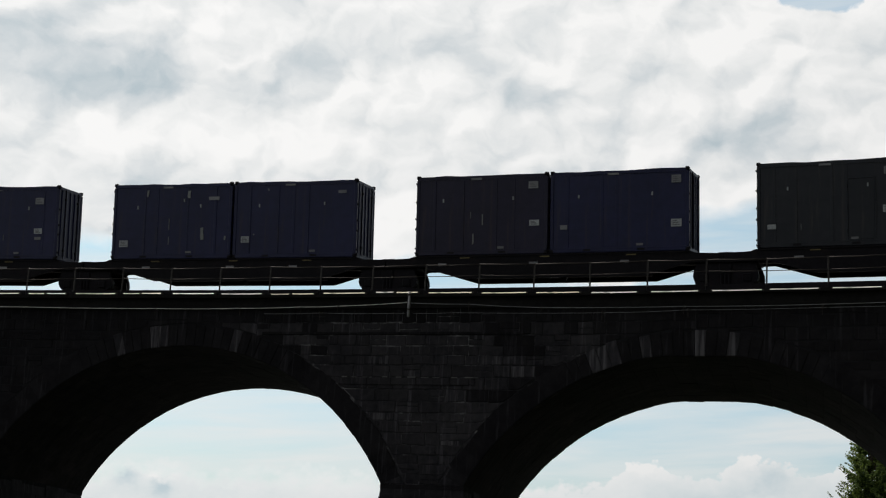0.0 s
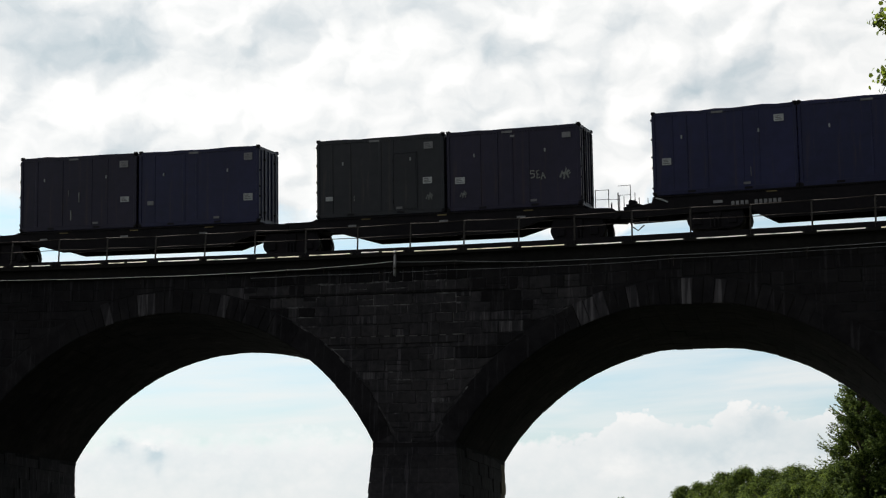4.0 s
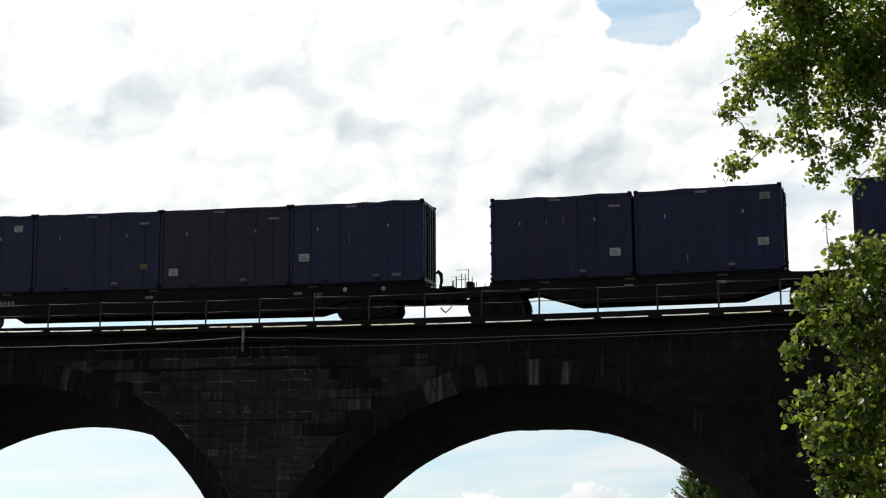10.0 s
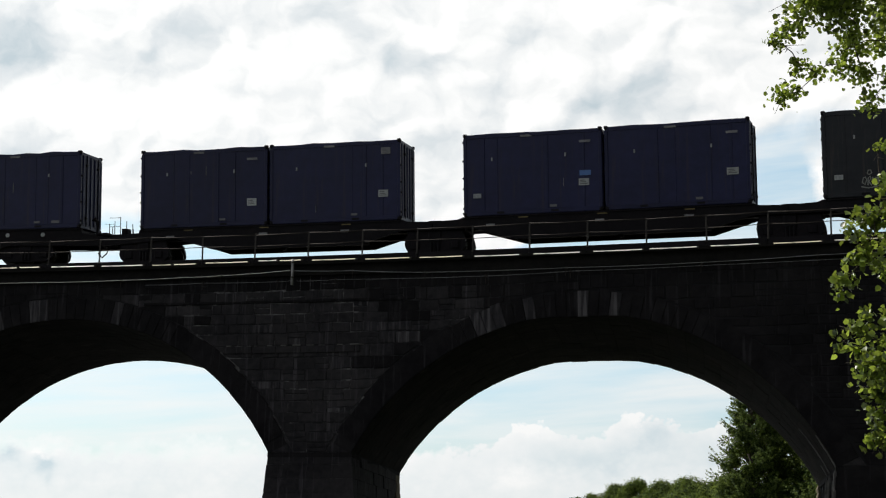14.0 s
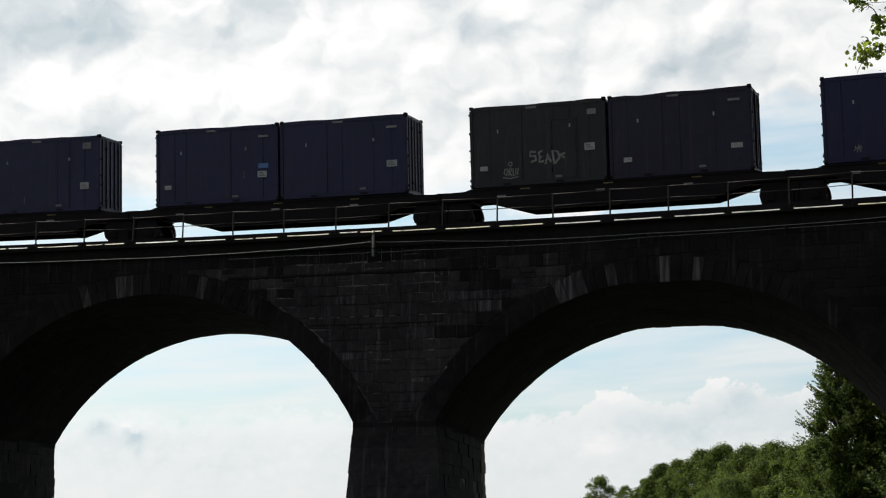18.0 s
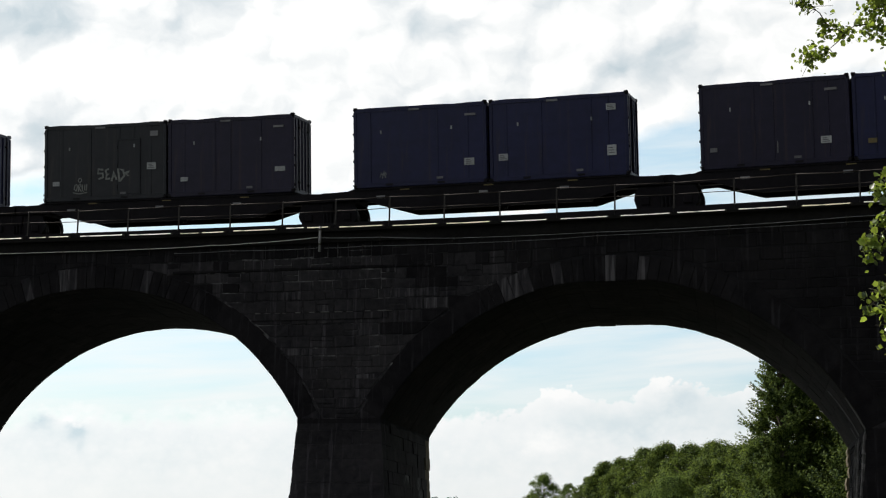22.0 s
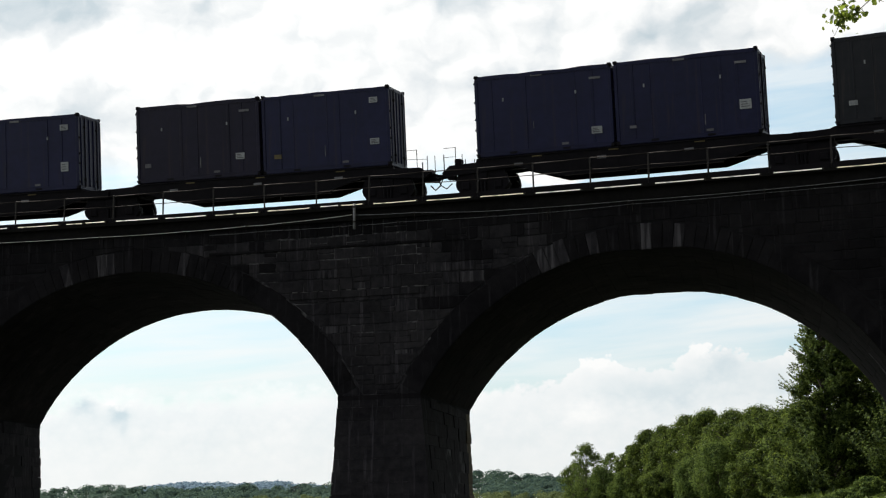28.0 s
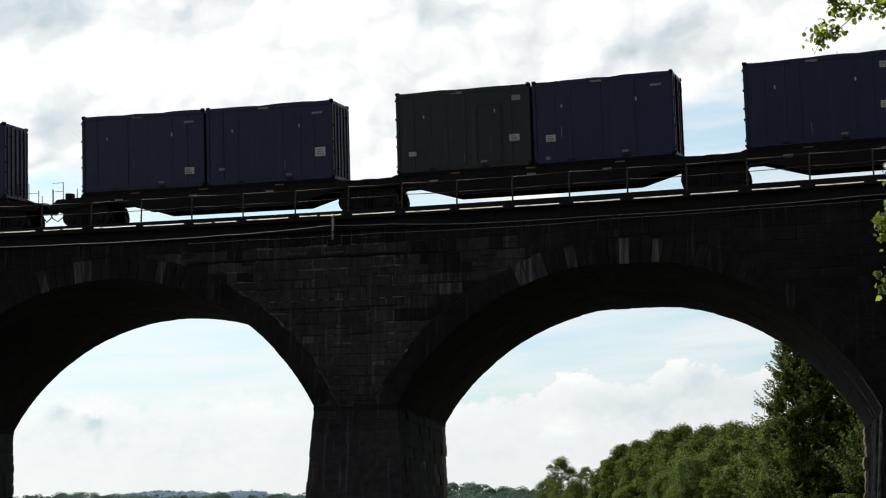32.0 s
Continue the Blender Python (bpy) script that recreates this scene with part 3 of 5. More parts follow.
def lime_runs():
    """Crusts of lime that have run down the joints of the second bay's barrel and over its pier."""
    rnd = random.Random(12)
    r, zc = arc(LOW_PIER)
    c = FIRST + PITCH * LOW_PIER
    a1 = asin(reach(LOW_PIER, 1) / r)
    for d, up in ((DF + 0.12, 0.13), (DF + 4.4, 0.2), (DF + 6.3, 0.05)):
        way = [(c + (r - 0.03) * sin(a1 - up * (1 - i / 8)), zc + (r - 0.03) * cos(a1 - up * (1 - i / 8))) for i in range(9)]
        z = LOW_SPRING
        while z > -0.8:
            z -= rnd.uniform(0.16, 0.3)
            way.append((c + reach(LOW_PIER, 1) - 0.1 - (LOW_SPRING - z) * (0.085 - 0.055 * (d - DF) / WB), z))
        b = Build()
        v, f = [], []
        for i, (q, z) in enumerate(way):
            w = rnd.uniform(0.015, 0.075) * (0.5 if i < 9 else 1.0)
            e = d + rnd.uniform(0.0, 0.22)
            v += [skewed(q, e - w, z), skewed(q - 0.05, e, z), skewed(q, e + w, z), skewed(q + 0.12, e, z)]
        for i in range(len(way) - 1):
            f += [(i * 4 + m, i * 4 + (m + 1) % 4, i * 4 + 4 + (m + 1) % 4, i * 4 + 4 + m) for m in range(4)]
        b.add(v, f).part("lime_run", LIME, bridge, "pale crust of lime run down the stone")


lime_runs()


def slab(name, mat, d0, d1, z0, z1, s0=-122.0, s1=206.0, step=3.0, lean=0.0, label=""):
    """A long body that follows the curve."""
    b = Build()
    n = int((s1 - s0) / step)
    v, f = [], []
    for i in range(n + 1):
        s = s0 + (s1 - s0) * i / n
        v += [cur(s, d0, z0), cur(s, d1, z0 + lean), cur(s, d1, z1 + lean), cur(s, d0, z1)]
    for i in range(n):
        for k in range(4):
            f.append((i * 4 + k, i * 4 + (k + 1) % 4, i * 4 + 4 + (k + 1) % 4, i * 4 + 4 + k))
    f += [(0, 1, 2, 3), (n * 4 + 3, n * 4 + 2, n * 4 + 1, n * 4)]
    b.add(v, f)
    return b.part(name, mat, bridge, label)


slab("cornice", CONCRETE, DF - 0.22, DF + 0.5, TOP - 0.02, 14.52)
slab("walkway", CONCRETE, DF - 0.5, DF + 1.35, 14.53, 14.66)
slab("walkway", CONCRETE, DF + WB - 1.2, DF + WB + 0.3, 14.3, 14.66)
slab("ballast_bed", BALLAST, DF + 0.9, DF + WB - 0.9, 14.3, 14.9, lean=0.02)
slab("ballast_shoulder", BALLAST, -0.35, 2.85, 14.7, 14.98, lean=0.28)


# ---------------------------------------------------------------- track
def leaning(s, y, z):
    """A point of the canted track's own cross section: y across, z up from the near edge of the containers' feet."""
    c, q = cos(radians(CANT)), sin(radians(CANT))
    return cur(s, y * c - z * q, BASE + z * c + y * q)


def make_track():
    track = thing("railway_track", "steel rails on dark timber ties in ballast", "track", kind="structure")
    for y in (0.5, 2.0):
        b = Build()
        v, f = [], []
        prof = [(-0.07, -1.9), (-0.07, -1.87), (-0.012, -1.85), (-0.012, -1.78), (-0.036, -1.76), (-0.036, -1.72), (0.036, -1.72), (0.036, -1.76), (0.012, -1.78), (0.012, -1.85), (0.07, -1.87), (0.07, -1.9)]
        n, q = 110, len(prof)
        for i in range(n + 1):
            v += [leaning(-122 + 328 * i / n, y + a, z) for a, z in prof]
        for i in range(n):
            f += [(i * q + k, i * q + (k + 1) % q, (i + 1) * q + (k + 1) % q, (i + 1) * q + k) for k in range(q)]
        b.add(v, f).part("rail", RAIL, track)
    tie = Build().box(-0.11, 0.11, -0.05, 2.55, -0.09, 0.07, 0.015).mesh("tie", TIE)
    for i in range(100):
        s = -24 + 0.56 * i
        m = Matrix.Translation(leaning(s, 0, -1.97)) @ pose(0, 0, 0, 0, 0, -math.degrees(s / RC)) @ pose(0, 0, 0, CANT)
        piece("tie", tie, track, "", m)


make_track()


# ---------------------------------------------------------------- railing, pipes and cables on the bridge's edge
def at_edge(s, d, z):
    return Matrix.Translation(cur(s, d, z)) @ pose(0, 0, 0, 0, 0, -math.degrees(s / RC))


def make_railing():
    rail = thing("walkway_railing", "thin rusted iron railing along the bridge walkway", "railing")
    post = Build().box(-0.035, 0.035, -0.02, 0.02, -0.35, 1.12, 0.008)
    post.box(-0.05, 0.05, -0.09, 0.09, -0.02, 0.02)
    post = post.mesh("post", WHEEL)
    for i in range(-12, 22):
        s = 1.63 + 2.512 * i
        p = piece("post", post, rail, "", at_edge(s, -2.5, 14.88) @ pose(0, 0, 0, random.uniform(-1.2, 1.2), random.uniform(-1.0, 1.0)))
    for z, r in ((15.97, 0.024), (15.47, 0.018)):
        for i in range(-12, 21):
            s = 1.63 + 2.512 * i
            dz = 0.03 * sin(i * 1.7 + z)
            b = Build().tube([cur(s, -2.5, z + dz), cur(s + 1.256, -2.5, z - 0.012), cur(s + 2.512, -2.5, z + 0.03 * sin((i + 1) * 1.7 + z))], r, 6)
            b.part("handrail", IRON, rail, smooth=True)
    for i in range(-12, 21):
        s = 1.63 + 2.512 * i
        Build().add([cur(s + q, d, z) for q in (0.0, 2.48) for d, z in ((-2.56, 14.66), (-2.5, 14.66), (-2.5, 14.92), (-2.56, 14.92))],
                    [(0, 1, 2, 3), (4, 7, 6, 5), (0, 4, 5, 1), (1, 5, 6, 2), (2, 6, 7, 3), (3, 7, 4, 0)]).part("kick_board", FRAME, rail)


make_railing()


def make_conduits():
    # added strips stand in for a sunlit line, tilted to catch the sun
    con = thing("highlight_strips", "added bright strips below the walkway, tilted to catch the sun", "edging")
    rnd = random.Random(4)
    lengths = []
    for i in range(-11, 20):
        # a length between each two posts, here and there in two
        s = 1.63 + 2.512 * i + rnd.uniform(0.14, 0.3)
        ln = 2.5 - rnd.uniform(0.4, 0.62)
        lengths += [(s, ln)] if rnd.random() < 0.7 else [(s, ln * 0.42), (s + ln * 0.5, ln * 0.5)]
    for s, ln in lengths:
        z = float(np.interp(s + ln / 2, [-9, -4, 0, 5, 9, 14, 18, 25], [14.73, 14.72, 14.68, 14.73, 14.68, 14.62, 14.61, 14.63])) + rnd.uniform(-0.008, 0.008)
        v = [cur(s + ln * k / 3, d, z + h - 0.01 * (1 - abs(k / 1.5 - 1))) for k in range(4) for d, h in ((-2.775, -0.024), (-2.73, 0.024), (-2.72, 0.024), (-2.72, -0.024))]
        f = [(k * 4 + m, k * 4 + (m + 1) % 4, k * 4 + 4 + (m + 1) % 4, k * 4 + 4 + m) for k in range(3) for m in range(4)] + [(0, 1, 2, 3), (15, 14, 13, 12)]
        Build().add(v, f).part("strip", CREAM if rnd.random() < 0.4 else GALV, con)
        Build().box(-0.02, 0.02, -0.02, 0.2, -0.07, 0.05).part("bracket", IRON, con, "", m=at_edge(s + ln + 0.05, -2.7, z))
    drop = thing("drain_pipe", "short upright galvanised pipe on the bridge face", "pipe")
    Build().tube([cur(6.02, -2.72, 13.62), cur(6.02, -2.72, 14.76)], 0.06, 10).part("pipe", CABLE, drop, smooth=True)
    for z in (13.95, 14.6):
        Build().tube([cur(6.02, -2.72, z - 0.03), cur(6.02, -2.72, z + 0.03)], 0.095, 10).part("collar", IRON, drop)
    Build().box(-0.03, 0.03, -0.05, 0.45, -0.03, 0.03).part("bracket", IRON, drop, "", m=at_edge(6.02, -2.7, 14.3))
    runs = [[(-26, 14.16), (-13.5, 14.08), (-6.5, 14.03), (-2.2, 14.04), (0.8, 14.1), (2.6, 14.13), (5.9, 14.28)], [(-1, 13.8), (1.75, 13.83), (5.3, 13.8), (5.9, 13.83)],
            [(6.0, 14.26), (8.8, 14.18), (12.1, 14.0), (18.3, 13.98), (24, 13.98), (28.7, 14.08), (40, 14.2)], [(6.2, 13.8), (8, 13.82), (14.8, 13.76), (18.5, 13.84), (24, 13.86), (34, 13.95)]]
    for i, r in enumerate(runs):
        ca = thing("slung_cable", "weathered grey cable slung along the bridge face", "cable", "cables on the bridge face")
        pts = []
        for (s0, z0), (s1, z1) in zip(r, r[1:]):
            for q in range(8):
                t = q / 8
                pts.append(cur(s0 + (s1 - s0) * t, -2.66 + 0.05 * (i % 2), z0 + (z1 - z0) * t - 0.02 * 4 * t * (1 - t)))
        pts.append(cur(r[-1][0], -2.66 + 0.05 * (i % 2), r[-1][1]))
        Build().tube(pts, 0.014 if i % 2 == 0 else 0.008, 6).part("cable", GALV if i == 0 else CABLE, ca, smooth=True)
        for s, z in r[1:-1]:
            Build().box(-0.02, 0.02, 0.0, 0.4, -0.03, 0.03).part("hook", IRON, ca, "", m=at_edge(s, -2.68, z + 0.03))
            Build().tube([(0, 0, 0), (0, 0, -0.32)], 0.012, 5).part("tie_wire", IRON, ca, "", m=at_edge(s, -2.66, z))


make_conduits()


# ---------------------------------------------------------------- the train
def draw_u(t):
    """How far the train has rolled after t seconds."""
    return float(np.interp(t, [k[0] for k in ROLL], [k[1] for k in ROLL]))


ROLL = [(0, 0), (1, 4.95), (2, 9.88), (3.5, 17.3), (5.5, 27.04), (6.5, 31.87), (9.5, 46.31), (13, 63.03), (14, 67.83), (16.5, 79.86), (17, 82.23),
        (21, 100.95), (25, 119.84), (29, 138.67), (32, 152.6)]
ROLLING = []  # wheelsets and their places under the car
MOVING = []  # things and their place along the line when the clip starts


def train_pose(s, length, lift=0.0):
    """Left end at s, laid along the chord of the curve."""
    return Matrix.Translation(cur(s, 0.0, BASE + lift)) @ pose(0, 0, 0, 0, 0, -math.degrees((s + length / 2) / RC)) @ pose(0, 0, 0, CANT)


CW, CH, CL, STEP = 2.5, 3.66, 6.3, 6.42
SCRAPES = {  # by the container's number in the train: place along and up its side, width, height
    3: [(0.29, 0.88, 0.12, 0.3), (0.64, 0.86, 0.2, 0.36), (0.6, 0.78, 0.1, 0.14), (0.48, 0.46, 0.04, 0.55), (0.48, 0.24, 0.03, 0.4), (0.76, 0.33, 0.17, 0.6), (0.95, 0.27, 0.1, 0.2)],
    4: [(0.28, 0.9, 0.1, 0.1), (0.17, 0.31, 0.06, 0.06)],
    5: [(0.44, 0.2, 0.06, 0.5), (0.51, 0.44, 0.05, 0.5), (0.42, 0.5, 0.03, 0.3)],
    12: [(0.45, 0.55, 0.03, 0.5)], 13: [(0.4, 0.7, 0.04, 0.14), (0.52, 0.72, 0.03, 0.4)],
}


def tag_strokes(parent, strokes, x, z, size, wide):
    """A sprayed scrawl: each stroke a ribbon of its own."""
    for st in strokes:
        b, v = Build(), []
        for i, (x1, z1) in enumerate(st):
            (xa, za), (xb, zb) = st[max(i - 1, 0)], st[min(i + 1, len(st) - 1)]
            dx, dz = xb - xa, zb - za
            l = max(1e-6, math.hypot(dx, dz))
            nx, nz = -dz / l * wide / 2, dx / l * wide / 2
            px, pz = x + x1 * size, z + z1 * size
            v += [(px + nx, -0.016, pz + nz), (px - nx, -0.016, pz - nz), (px - nx, -0.004, pz - nz), (px + nx, -0.004, pz + nz)]
        n = len(st) - 1
        b.add(v, [(i * 4 + m, i * 4 + (m + 1) % 4, i * 4 + 4 + (m + 1) % 4, i * 4 + 4 + m) for i in range(n) for m in range(4)] + [(0, 1, 2, 3), (n * 4 + 3, n * 4 + 2, n * 4 + 1, n * 4)])
        b.part("graffiti_stroke", SPRAY, parent, "pale sprayed scrawl")


def make_container(at, paint, plates, seed, hump=0.0, door=False, label="navy", lift=0.0):
    rnd = random.Random(seed)
    c = thing("waste_container", label, "container", "containers on the train")
    # side walls: a sheet behind upright seams
    for y0, y1, nm in ((0.02, 0.1, "side_panel"), (CW - 0.1, CW - 0.02, "side_panel")):
        b = Build()
        n = 6
        b.box(0.12, CL - 0.12, y0 + 0.012, y1, 0.2, CH - 0.16)
        b.part(nm, paint, c)
    for k in rnd.sample(range(1, 8), rnd.choice((3, 4, 4, 5))):
        x = 0.12 + (CL - 0.24) * k / 8 + rnd.uniform(-0.1, 0.1)
        w = rnd.choice((0.025, 0.04, 0.07))
        Build().box(x - w, x + w, rnd.choice((0.006, 0.014, 0.02)), 0.06, 0.2, CH - 0.16, 0.012).part("upright_seam", paint, c)
    for z0, z1, nm in ((0.0, 0.2, "bottom_rail"), (CH - 0.16, CH, "top_rail")):
        for y0 in (0.0, CW - 0.1):
            if nm == "bottom_rail":
                Build().box(0.1, CL - 0.1, y0, y0 + 0.1, z0, z1, 0.015).part(nm, paint, c)
                continue
            # the top rail is knocked about by loading
            n, v, f = 9, [], []
            for k in range(n + 1):
                x, dz, dy = 0.1 + (CL - 0.2) * k / n, rnd.gauss(0, 0.016) if 0 < k < n else 0.0, rnd.gauss(0, 0.008)
                v += [(x, y0 + dy, z0), (x, y0 + 0.1 + dy, z0), (x, y0 + 0.1 + dy, z1 + dz), (x, y0 + dy, z1 + dz)]
            for k in range(n):
                f += [(k * 4 + m, k * 4 + (m + 1) % 4, k * 4 + 4 + (m + 1) % 4, k * 4 + 4 + m) for m in range(4)]
            Build().add(v, f + [(0, 1, 2, 3), (n * 4 + 3, n * 4 + 2, n * 4 + 1, n * 4)]).part(nm, paint, c)
        for x0 in (0.0, CL - 0.12):
            Build().box(x0, x0 + 0.12, 0.1, CW - 0.1, z0, z1, 0.015).part(nm, paint, c)
    for x0 in (0.0, CL - 0.16):
        for y0 in (0.0, CW - 0.16):
            Build().box(x0, x0 + 0.16, y0, y0 + 0.16, 0.16, CH - 0.14, 0.02).part("corner_post", paint, c)
            for z0 in (-0.02, CH - 0.095):
                Build().box(x0 - 0.012, x0 + 0.172, y0 - 0.012, y0 + 0.172, z0, z0 + 0.16, 0.03).part("corner_casting", FRAME, c)
    for x0, nm in ((0.03, "end_panel"), (CL - 0.1, "end_panel")):
        b = Build().box(x0, x0 + 0.07, 0.14, CW - 0.14, 0.2, CH - 0.16)
        for k in range(5):
            y = 0.35 + (CW - 0.7) * k / 4
            b.box(x0 - 0.05 if x0 < 1 else x0, x0 + 0.07 if x0 < 1 else x0 + 0.12, y - 0.07, y + 0.07, 0.2, CH - 0.16, 0.02)
        end = b.part(nm, paint, c)
        x = -0.05 if x0 < 1 else CL + 0.05
        for y in (0.6, 1.9):
            Build().tube([(x, y, 0.1), (x, y, CH - 0.1)], 0.025, 6).part("lock_bar", FRAME, end)
            for z in (0.5, CH - 0.6):
                Build().box(x - 0.045, x + 0.045, y - 0.06, y + 0.06, z - 0.05, z + 0.05, 0.01).part("cam", FRAME, end)
    for z in (0.12, 0.34, 1.24, 1.72, 2.5, CH - 0.3):
        Build().box(-0.05, 0.01, 0.02, 0.11, z - 0.045, z + 0.045, 0.012).part("hinge", FRAME, c)
        if z < 3:
            Build().box(CL - 0.01, CL + 0.05, 0.03, 0.12, z - 0.05, z + 0.05, 0.012).part("hinge", FRAME, c)
    # cover of sheeting, sagging or heaped over the load
    n, m = 12, 5
    v = []
    for i in range(n + 1):
        for j in range(m + 1):
            fx, fy = i / n, j / m
            edge = min(1.0, min(fx, 1 - fx) * 7) * min(1.0, min(fy, 1 - fy) * 5 + 0.25)
            z = CH - 0.05 + edge * (0.03 + 0.05 * rnd.random() + hump * max(0.0, sin(pi * min(1, fx * 1.15)) ** 1.5))
            v.append((0.06 + fx * (CL - 0.12), 0.04 + fy * (CW - 0.08), z))
    f = [(i * (m + 1) + j, (i + 1) * (m + 1) + j, (i + 1) * (m + 1) + j + 1, i * (m + 1) + j + 1) for i in range(n) for j in range(m)]
    Build().add(v, f).part("cover", TARP, c)
    # fork pockets, hasps, bolts
    for x in (CL * 0.27, CL * 0.66):
        Build().box(x - 0.17, x + 0.17, -0.006, 0.05, 0.05, 0.15).part("fork_pocket", FRAME, c)
    for x, z in ((CL * 0.21, CH * 0.69), (CL * 0.74, CH * 0.7)):
        Build().box(x - 0.035, x + 0.035, -0.02, 0.03, z - 0.08, z + 0.08, 0.01).part("hasp", PLACARD, c, "pale worn metal hasp")
    Build().box(CL * 0.42, CL * 0.5, -0.006, 0.04, CH * 0.945, CH * 0.97).part("hasp", PLACARD_GREY, c)
    if door:
        x0, x1, z0, z1 = CL * 0.6, CL * 0.79, 0.25, CH * 0.78
        b = Build()
        for q in ((x0, x0 + 0.05, z0, z1), (x1 - 0.05, x1, z0, z1), (x0, x1, z1, z1 + 0.06), (x0, x1, z0 - 0.05, z0)):
            b.box(q[0], q[1], -0.012, 0.04, q[2], q[3])
        door_leaf = Build().box(x0 + 0.06, x1 - 0.06, 0.0, 0.04, z0 + 0.01, z1 - 0.01, 0.01).part("door", paint, c)
        b.part("door_frame", paint, door_leaf)
        for z in (0.6, 1.6, 2.5):
            Build().tube([(x0 + 0.03, -0.02, z - 0.09), (x0 + 0.03, -0.02, z + 0.09)], 0.025, 6).part("hinge", FRAME, door_leaf)
    for fx, fz, w, h, mat in plates:
        mt = {"w": PLACARD, "g": PLACARD_GREY, "b": PLACARD_BLUE, "y": PLACARD_GOLD}[mat]
        x, z = fx * CL, fz * CH - (0.13 if fz < 0.6 else 0.0)
        card = Build().box(x - w / 2, x + w / 2, -0.012, 0.02, z - h / 2, z + h / 2).part("placard", mt, c, {"w": "dusty white placard", "b": "blue placard", "y": "yellow placard"}.get(mat, "grey stencilled plate"))
        if w > 0.36 and h > 0.25:
            b = Build()
            for k in range(3):
                b.box(x - w * 0.36, x + w * (0.1 + 0.12 * k), -0.016, -0.01, z + h * (0.22 - 0.24 * k) - 0.016, z + h * (0.22 - 0.24 * k) + 0.016)
            b.part("lettering", INK, card)
    for fx, fz, w, h in SCRAPES.get(seed, [(rnd.uniform(0.2, 0.8), rnd.uniform(0.15, 0.4), 0.025, rnd.uniform(0.25, 0.6))] if rnd.random() < 0.5 else []):
        # chipped paint: a thin ragged flake
        x, z = fx * CL, fz * CH
        edge = [(x + w * rnd.uniform(0.2, 0.6) * sg, z + h * k) for sg, ks in ((1, (-0.5, -0.2, 0.15, 0.5)), (-1, (0.46, 0.1, -0.25, -0.52))) for k in ks]
        Build().prism(edge, 0.0 - 0.008, 0.02).part("scrape", SPRAY, c, "pale scrape in the paint")
    MOVING.append((c, at, CL, lift))
    return c


def make_truck(parent, x, h=1.25):
    """A two-axle truck under a car; its middle at x."""
    truck = Build().box(x - 0.3, x + 0.3, 0.1, 2.4, -1.1, -0.6, 0.05).part("truck", FRAME, parent, "black two-axle railway truck")
    for y in (0.26, 2.24):
        half = [(h, -1.16), (h - 0.04, -0.9), (h - 0.16, -0.6)]
        foot = [(h - 0.06, -1.36), (h - 0.2, -1.5), (h - 0.5, -1.58)]
        out = [(x - a, z) for a, z in half] + [(x + a, z) for a, z in half[::-1] + foot] + [(x - a, z) for a, z in foot[::-1]]
        Build().prism(out, y - 0.1, y + 0.1).part("side_frame", FRAME, truck)
        for k in (-0.16, 0.0, 0.16):
            Build().tube([(x + k, y - 0.12 if y < 1 else y + 0.12, -1.5), (x + k, y - 0.12 if y < 1 else y + 0.12, -1.06)], 0.065, 8).part("spring", FRAME, truck)
    for dx in (0.49 - h, h - 0.49):
        # axle and wheels are pressed together and turn as one
        b = Build().tube([(0, 0.3, 0), (0, 2.2, 0)], 0.09, 10)
        for y0, sg in ((0.42, 1), (1.96, -1)):
            b.disc(0, y0, y0 + 0.13, 0, 0.47, 22)
            b.disc(0, y0 + (0.13 if sg > 0 else -0.035), y0 + (0.165 if sg > 0 else 0.0), 0, 0.5, 22)
            b.disc(0, y0 - 0.03 if sg > 0 else y0 + 0.13, y0 if sg > 0 else y0 + 0.16, 0, 0.16, 12)
            for q in range(6):
                a = q * pi / 3
                x0, z0 = 0.3 * cos(a), 0.3 * sin(a)
                y = y0 - 0.02 if sg > 0 else y0 + 0.15
                b.box(x0 - 0.05, x0 + 0.05, y - 0.012, y + 0.012, z0 - 0.05, z0 + 0.05)
        ROLLING.append((b.part("wheelset", WHEEL, truck, m=Matrix.Translation((x + dx, 0, -1.24))), x + dx))
        for y0 in (0.1, 2.28):
            Build().box(x + dx - 0.2, x + dx + 0.2, y0, y0 + 0.12, -1.4, -1.04, 0.05).part("axle_box", FRAME, truck)
        Build().box(x + dx * 0.42 - 0.06, x + dx * 0.42 + 0.06, 0.4, 2.1, -1.36, -1.1, 0.02).part("brake_beam", FRAME, truck)


def make_coupler(parent, x, sg):
    shank = Build().box(min(x, x + sg * 0.75), max(x, x + sg * 0.75), 1.17, 1.33, -0.68, -0.5, 0.03).part("coupler", FRAME, parent)
    k = x + sg * 0.78
    Build().prism([(k - 0.16, -0.78), (k + 0.16, -0.8), (k + 0.2, -0.6), (k + 0.14, -0.42), (k - 0.14, -0.42), (k - 0.2, -0.56)], 1.05, 1.45).part("coupler_head", FRAME, shank)
    Build().tube([(x + sg * 0.2, 0.85, -0.7), (x + sg * 0.35, 0.8, -1.05), (x + sg * 0.6, 0.85, -1.22), (x + sg * 0.85, 0.95, -0.98)], 0.03, 6).part("air_hose", FRAME, shank, smooth=True)
    Build().tube([(x + sg * 0.3, 0.1, -0.7), (x + sg * 0.45, 1.1, -0.72)], 0.02, 6).part("uncoupling_lever", FRAME, shank)


